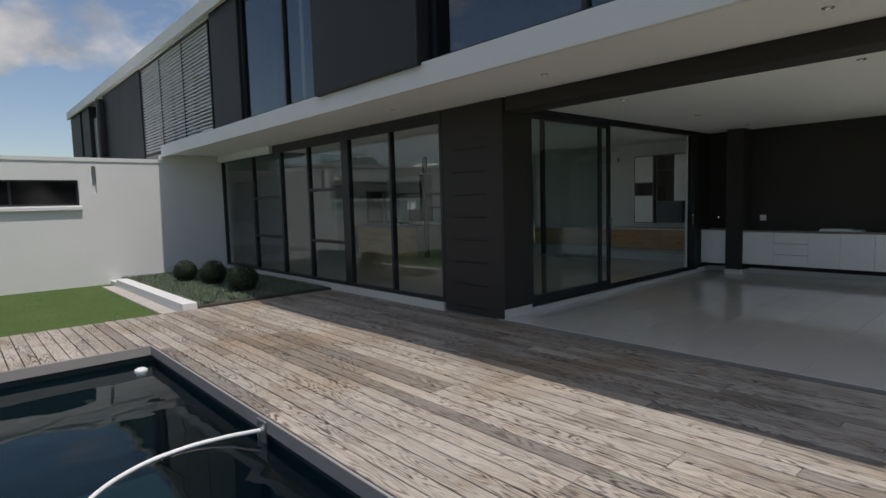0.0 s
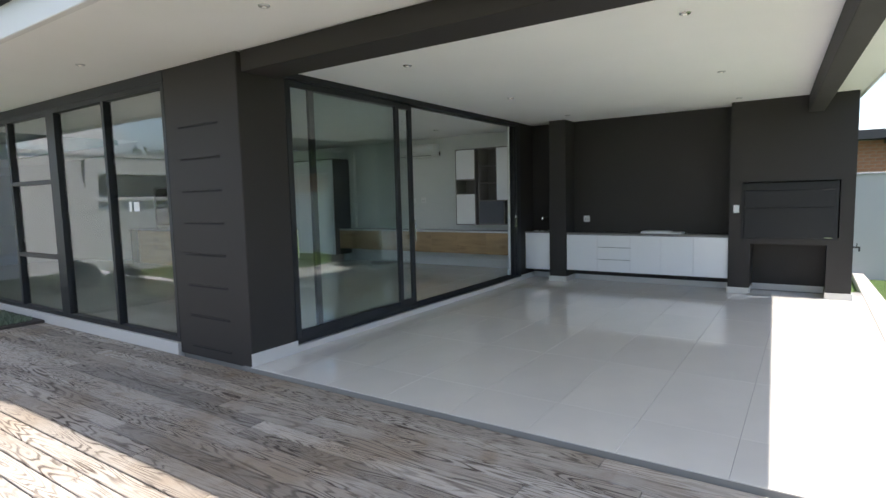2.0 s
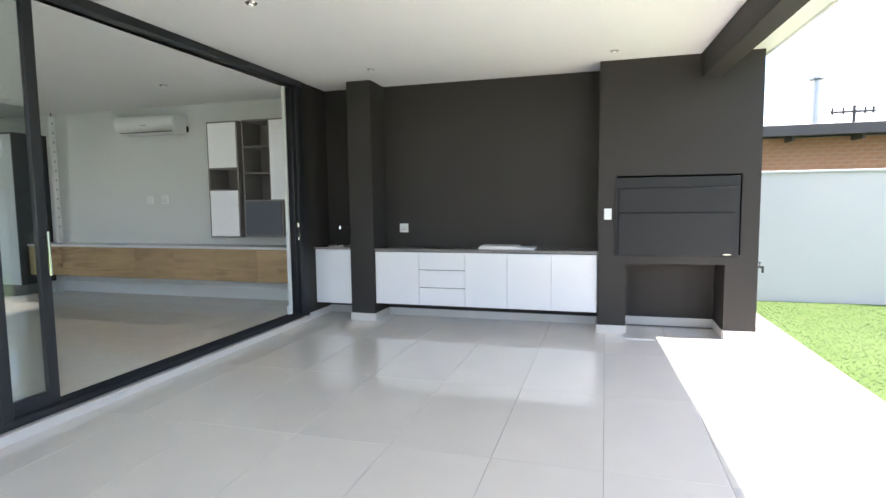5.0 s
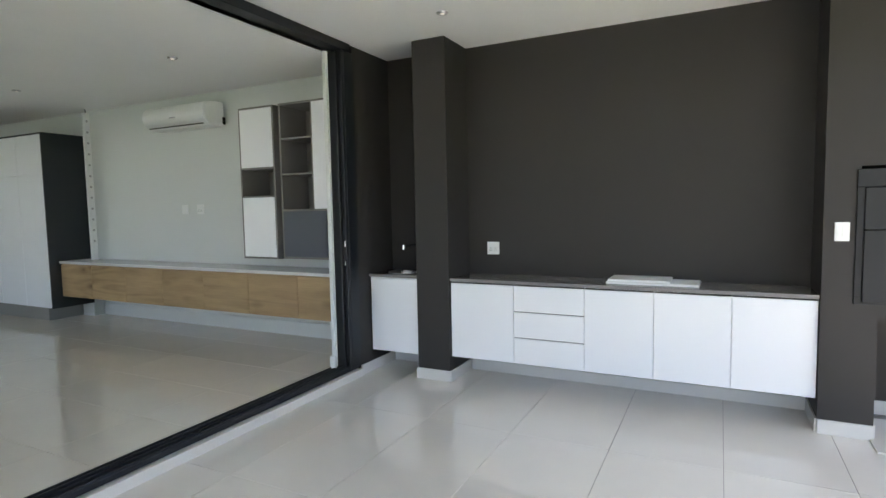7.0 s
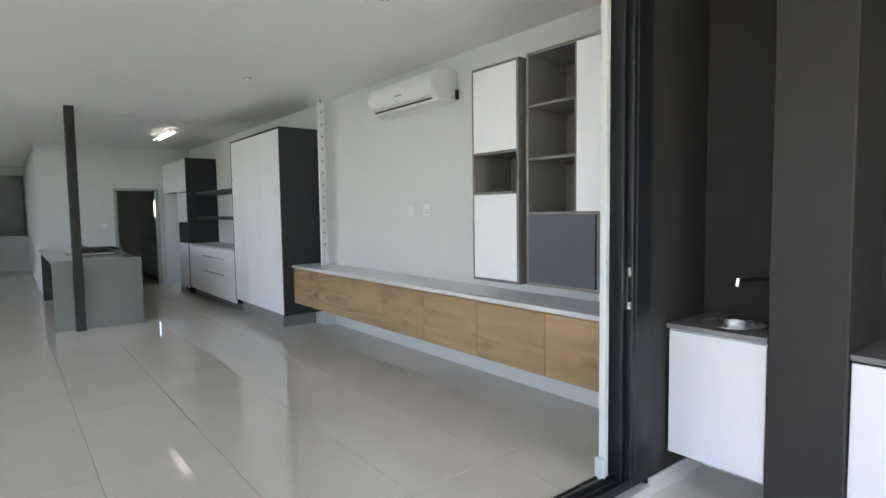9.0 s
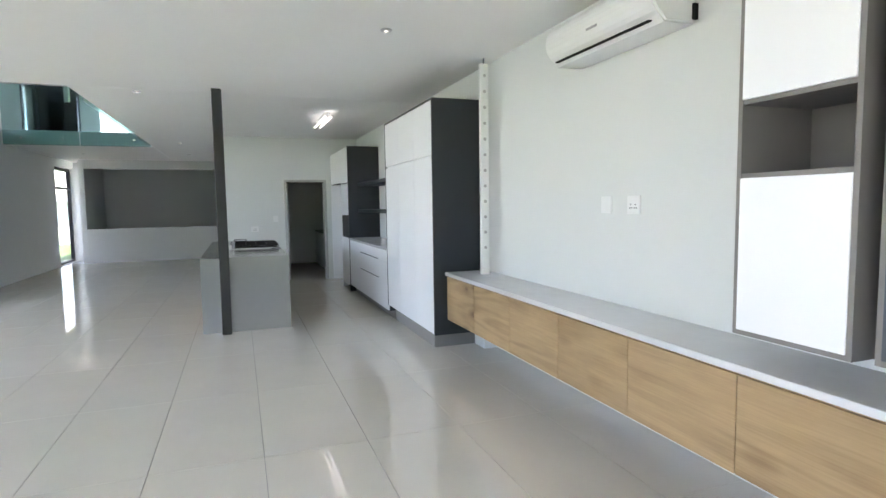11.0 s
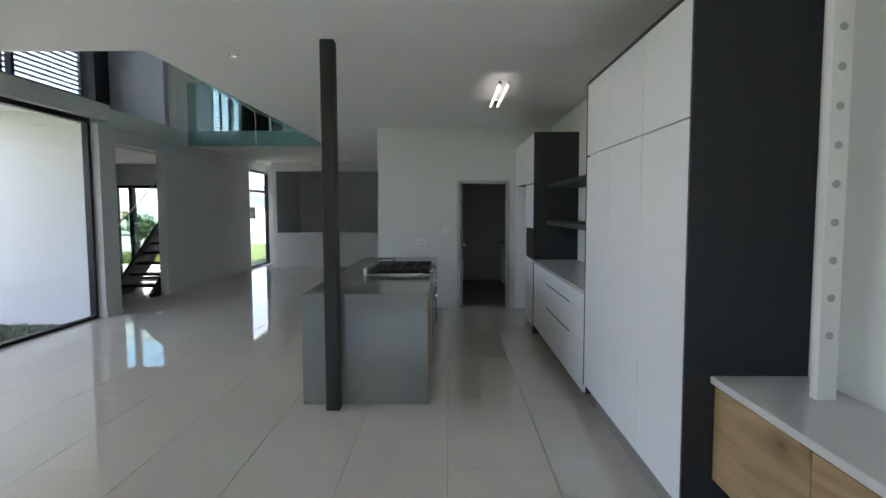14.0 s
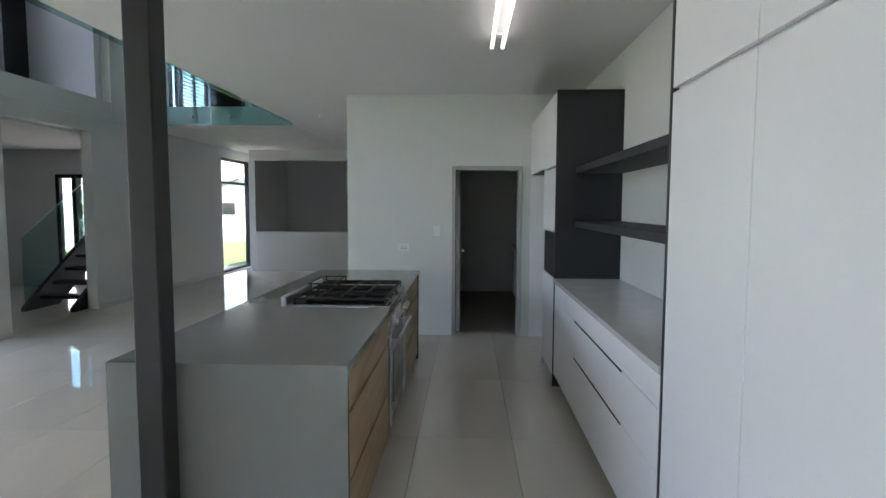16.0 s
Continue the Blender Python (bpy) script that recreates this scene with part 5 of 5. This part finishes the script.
for y0, y1 in ((12.93, 13.20), (13.21, 13.47), (13.48, 13.75)):
    bars = [((10.05, y0, 1.03), (10.62, y0, 1.03), 0.009), ((10.05, y1, 1.03), (10.62, y1, 1.03), 0.009), ((10.05, y0, 1.03), (10.05, y1, 1.03), 0.009), ((10.62, y0, 1.03), (10.62, y1, 1.03), 0.009)]
    ym = (y0 + y1) / 2
    bars += [((10.05, ym, 1.035), (10.62, ym, 1.035), 0.0085)] + [((x, y0, 1.035), (x, y1, 1.035), 0.0085) for x in (10.19, 10.33, 10.47)]
    bars += [((x, y, 1.03), (x, y, 0.985), 0.006) for x in (10.05, 10.62) for y in (y0, y1)]
    part("pan_grid", rods(*bars, n=6), IRON, stove)
stove.location.z += 0.014
part("raised_rack", rods(*[((10.03, y, 1.085), (10.2, y, 1.085), 0.005) for y in (13.3, 13.72)], ((10.03, 13.3, 1.085), (10.03, 13.72, 1.085), 0.005), ((10.2, 13.3, 1.085), (10.2, 13.72, 1.085), 0.005), *[((x, y, 1.085), (x, y, 1.03), 0.005) for x in (10.05, 10.2) for y in (13.3, 13.72)], n=6), IRON, stove)
col = struct("steel_column", boxes((9.88, 11.52, FL, 9.985, 11.625, CI), bevel=0.006), STEEL_DARK, "dark grey square steel column before the island", "column")
tl = thing("tube_light", 11.35, 13.2, 2.8, "ceiling light with two lit fluorescent tubes", "ceiling light")
part("base", boxes((11.315, 12.82, 2.862, 11.385, 13.62, CI - 0.002), bevel=0.004), PLASTIC, tl)
for x in (11.31, 11.39):
    part("tube", rods(((x, 12.64, 2.822), (x, 13.80, 2.822), 0.014), n=14), LAMP, tl, "lit fluorescent tube")
    for y in (12.605, 13.80):
        part("end_cap", rods(((x, y, 2.822), (x, y + 0.035, 2.822), 0.016), n=14), CHROME, tl, "metal tube cap")
for y in (12.87, 13.54):
    part("clip", boxes((11.295, y, 2.838, 11.405, y + 0.03, 2.861), bevel=0.003), PLASTIC, tl)
wall_socket(10.39, 15.97, 1.15, "white double wall socket above the island", "y", 0.14, 0.10)
light_switch(10.78, 15.97, 1.34, "white light switch beside the doorway", "y")
struct("door_frame", boxes((10.955, 15.945, FL, 11.0, 16.13, 2.09), (11.72, 15.945, FL, 11.765, 16.13, 2.09), (11.0, 15.945, 2.045, 11.72, 16.13, 2.09), bevel=0.004), FRAME_GREY, "pale grey steel door frame", "door frame")
leaf = thing("door_leaf", 11.02, 16.5, FL, "white flush door standing open into the scullery", "door")
door_slab = part("leaf", boxes((11.005, 16.14, FL + 0.005, 11.045, 16.86, 2.04), bevel=0.003), WALL_IN, leaf)
part("handle", rods(((11.045, 16.78, 1.05), (11.09, 16.78, 1.05), 0.009), ((11.09, 16.78, 1.05), (11.09, 16.66, 1.05), 0.009), n=10), CHROME, door_slab, "chrome lever handle")
part("escutcheon", boxes((11.045, 16.765, 0.93, 11.049, 16.795, 1.12), bevel=0.001), CHROME, door_slab)
sc = thing("scullery_cabinet", 12.0, 18, FL, "pale scullery base cabinet in the dark room", "cabinet")
part("body", boxes((11.95, 17.2, FL, 12.6, 19.3, 0.93), bevel=0.003), CAB_WHITE, sc)
part("worktop", boxes((11.93, 17.2, 0.932, 12.6, 19.3, 0.96), bevel=0.003), QUARTZ, sc)
struct("skirting_tile", boxes((12.546, 5.21, FL, 12.56, 9.8, 0.27), bevel=0.002), WALL_IN, "pale tile skirting under the hanging cabinet", "trim")
struct("skirting", boxes((9.72, 15.955, FL, 10.955, 15.97, FL + 0.08), (5.75, 17.28, FL, 5.765, 21.46, FL + 0.08), (5.90, 15.2, FL, 5.912, 15.58, FL + 0.08), bevel=0.002), WALL_IN, "white skirting board", "trim")

# ---- stair hall and upper landing ----
stair = thing("staircase", 5.14, 18.3, FL, "open dark steel staircase with a glass balustrade", "staircase")
S0, RUN, RISE, NS = 17.32, 0.26, 0.18, 8


def stringer(x):
    bm = bmesh.new()
    y1, z1 = S0 + RUN * NS, FL + RISE * NS
    prof = [(S0 - 0.3, FL), (S0 + 0.36, FL), (y1 + 0.1, z1 - 0.22), (y1 + 0.1, z1 + 0.38), (S0 - 0.3, FL + 0.06)]
    a = [bm.verts.new((x - 0.03, y, z)) for y, z in prof]
    b = [bm.verts.new((x + 0.03, y, z)) for y, z in prof]
    bm.faces.new(a)
    bm.faces.new(b[::-1])
    for k in range(len(prof)):
        bm.faces.new((a[k], b[k], b[(k + 1) % len(prof)], a[(k + 1) % len(prof)]))
    bmesh.ops.recalc_face_normals(bm, faces=bm.faces)
    return bm


for x in (4.83, 5.55):
    part("stringer", stringer(x), ALU, stair, "dark steel stringer")
tread_me = mesh_from("tread", boxes((-0.33, -0.14, -0.022, 0.33, 0.14, 0.022), bevel=0.004), ALU)
for k in range(NS):
    piece("tread", tread_me, stair, 5.19, S0 + 0.12 + RUN * k, FL + RISE * (k + 1) - 0.02)
bm = bmesh.new()
y1, z1 = S0 + RUN * NS, FL + RISE * NS
prof = [(S0 - 0.22, FL + 0.03), (S0 - 0.22, FL + 1.05), (y1, z1 + 1.05), (y1, z1 + 0.05)]
a = [bm.verts.new((4.775, y, z)) for y, z in prof]
b = [bm.verts.new((4.787, y, z)) for y, z in prof]
bm.faces.new(a), bm.faces.new(b[::-1])
for k in range(4):
    bm.faces.new((a[k], b[k], b[(k + 1) % 4], a[(k + 1) % 4]))
part("glass_panel", bm, GLASS_RAIL, stair, "frameless glass balustrade panel", shadow=False)
part("glass_edge", rods(((4.781, S0 - 0.22, FL + 1.05), (4.781, y1, z1 + 1.05), 0.009), ((4.781, S0 - 0.22, FL + 0.03), (4.781, S0 - 0.22, FL + 1.05), 0.007), n=8), GALV, stair)
bal = thing("glass_balustrade", 7.1, 18.16, CI, "frameless green-tinted glass balustrade round the void", "balustrade")
for a, b in ((5.80, 7.1), (7.12, 8.40)):
    part("panel", boxes((a, 18.13, CI - 0.02, b, 18.142, 4.07), bevel=0.001), GLASS_RAIL, bal, shadow=False)
for y0, y1 in ((12.62, 14.4), (14.42, 16.2), (16.22, 18.12)):
    part("panel", boxes((8.40, y0, CI - 0.02, 8.412, y1, 4.07), bevel=0.001), GLASS_RAIL, bal, shadow=False)
part("handrail", rods(((5.8, 18.135, 4.08), (8.4, 18.135, 4.08), 0.018), ((8.405, 12.62, 4.08), (8.405, 18.135, 4.08), 0.018), n=10), STAINLESS, bal)
for x in (6.1, 6.8, 7.4, 8.1):
    part("standoff", rods(((x, 18.12, 3.02), (x, 18.2, 3.02), 0.022), n=12), STAINLESS, bal, "steel glass fixing")
for y in (13.0, 14.0, 15.0, 16.0, 17.0, 17.9):
    part("standoff", rods(((8.39, y, 3.02), (8.46, y, 3.02), 0.022), n=12), STAINLESS, bal, "steel glass fixing")

# ---- pieces: deck boards, patio tiles, floor tiles ----
PITCH = 0.143
rng = np.random.default_rng(2)
board_mesh = {}


def board(length):
    key = round(length, 2)
    if key not in board_mesh:
        board_mesh[key] = mesh_from("deck_board", boxes((-PITCH / 2 + 0.005, -length / 2 + 0.002, -0.025, PITCH / 2 - 0.005, length / 2 - 0.002, 0), bevel=0.004), DECK)
    return board_mesh[key]


for k in range(27):
    x = 1.805 + PITCH * (k + 0.5)
    y = -4.0 - 0.3 * (k % 4)
    n = 0
    while y < 9.55:
        ln = (3.3, 2.7, 2.1, 3.0)[(k * 3 + n * 5 + k // 4) % 4]
        end = min(y + ln, 9.55)
        if 9.55 - end < 0.5:
            end = 9.55
        piece("deck_board", board(end - y), deck, x, (y + end) / 2, -0.04 + rng.uniform(-0.0015, 0.0015))
        y, n = end, n + 1
for k in range(42):
    piece("deck_board", board(2.14), deck, 1.80 - PITCH * (k + 0.5), 8.48, -0.04 + rng.uniform(-0.0015, 0.0015))


def lay_tiles(name, parent, xs, ys, z, material, clip):
    meshes = {}
    for a, b in zip(xs, xs[1:]):
        for c, d in zip(ys, ys[1:]):
            if not clip((a + b) / 2, (c + d) / 2):
                continue
            key = (round(b - a, 3), round(d - c, 3))
            if key not in meshes:
                w, h = (b - a) / 2 - 0.0013, (d - c) / 2 - 0.0013
                meshes[key] = mesh_from(name, boxes((-w, -h, -0.008, w, h, 0), bevel=0.001), material)
            piece(name, meshes[key], parent, (a + b) / 2, (c + d) / 2, z)


lay_tiles("floor_tile", patio, [FX - 0.018, 6.30, 7.53, 8.77, 10.0, 11.23, 12.5], [-0.34, 0.07, 0.70, 1.34, 1.97, 2.61, 3.26, 3.90, 4.54, 4.94], 0.0, TILE_OUT, lambda x, y: True)
xs = [5.78] + [9.58 + 0.618 * k for k in range(-6, 5)] + [12.62]
ys = [5.12] + [9.33 + 1.236 * k for k in range(-3, 11)] + [22.1]
lay_tiles("floor_tile", floor, xs, ys, FL, TILE_IN, lambda x, y: True)
lay_tiles("floor_tile", floor, [1.65, 2.15, 2.77, 3.39, 4.0, 4.62, 5.24, 5.77], [15.47, 16.6, 17.83, 19.07, 19.6], FL, TILE_IN, lambda x, y: True)
lay_tiles("floor_tile", floor, [9.9, 10.6, 11.22, 11.84, 12.6], [16.13, 17.3, 18.5, 19.4], FL, TILE_IN, lambda x, y: True)
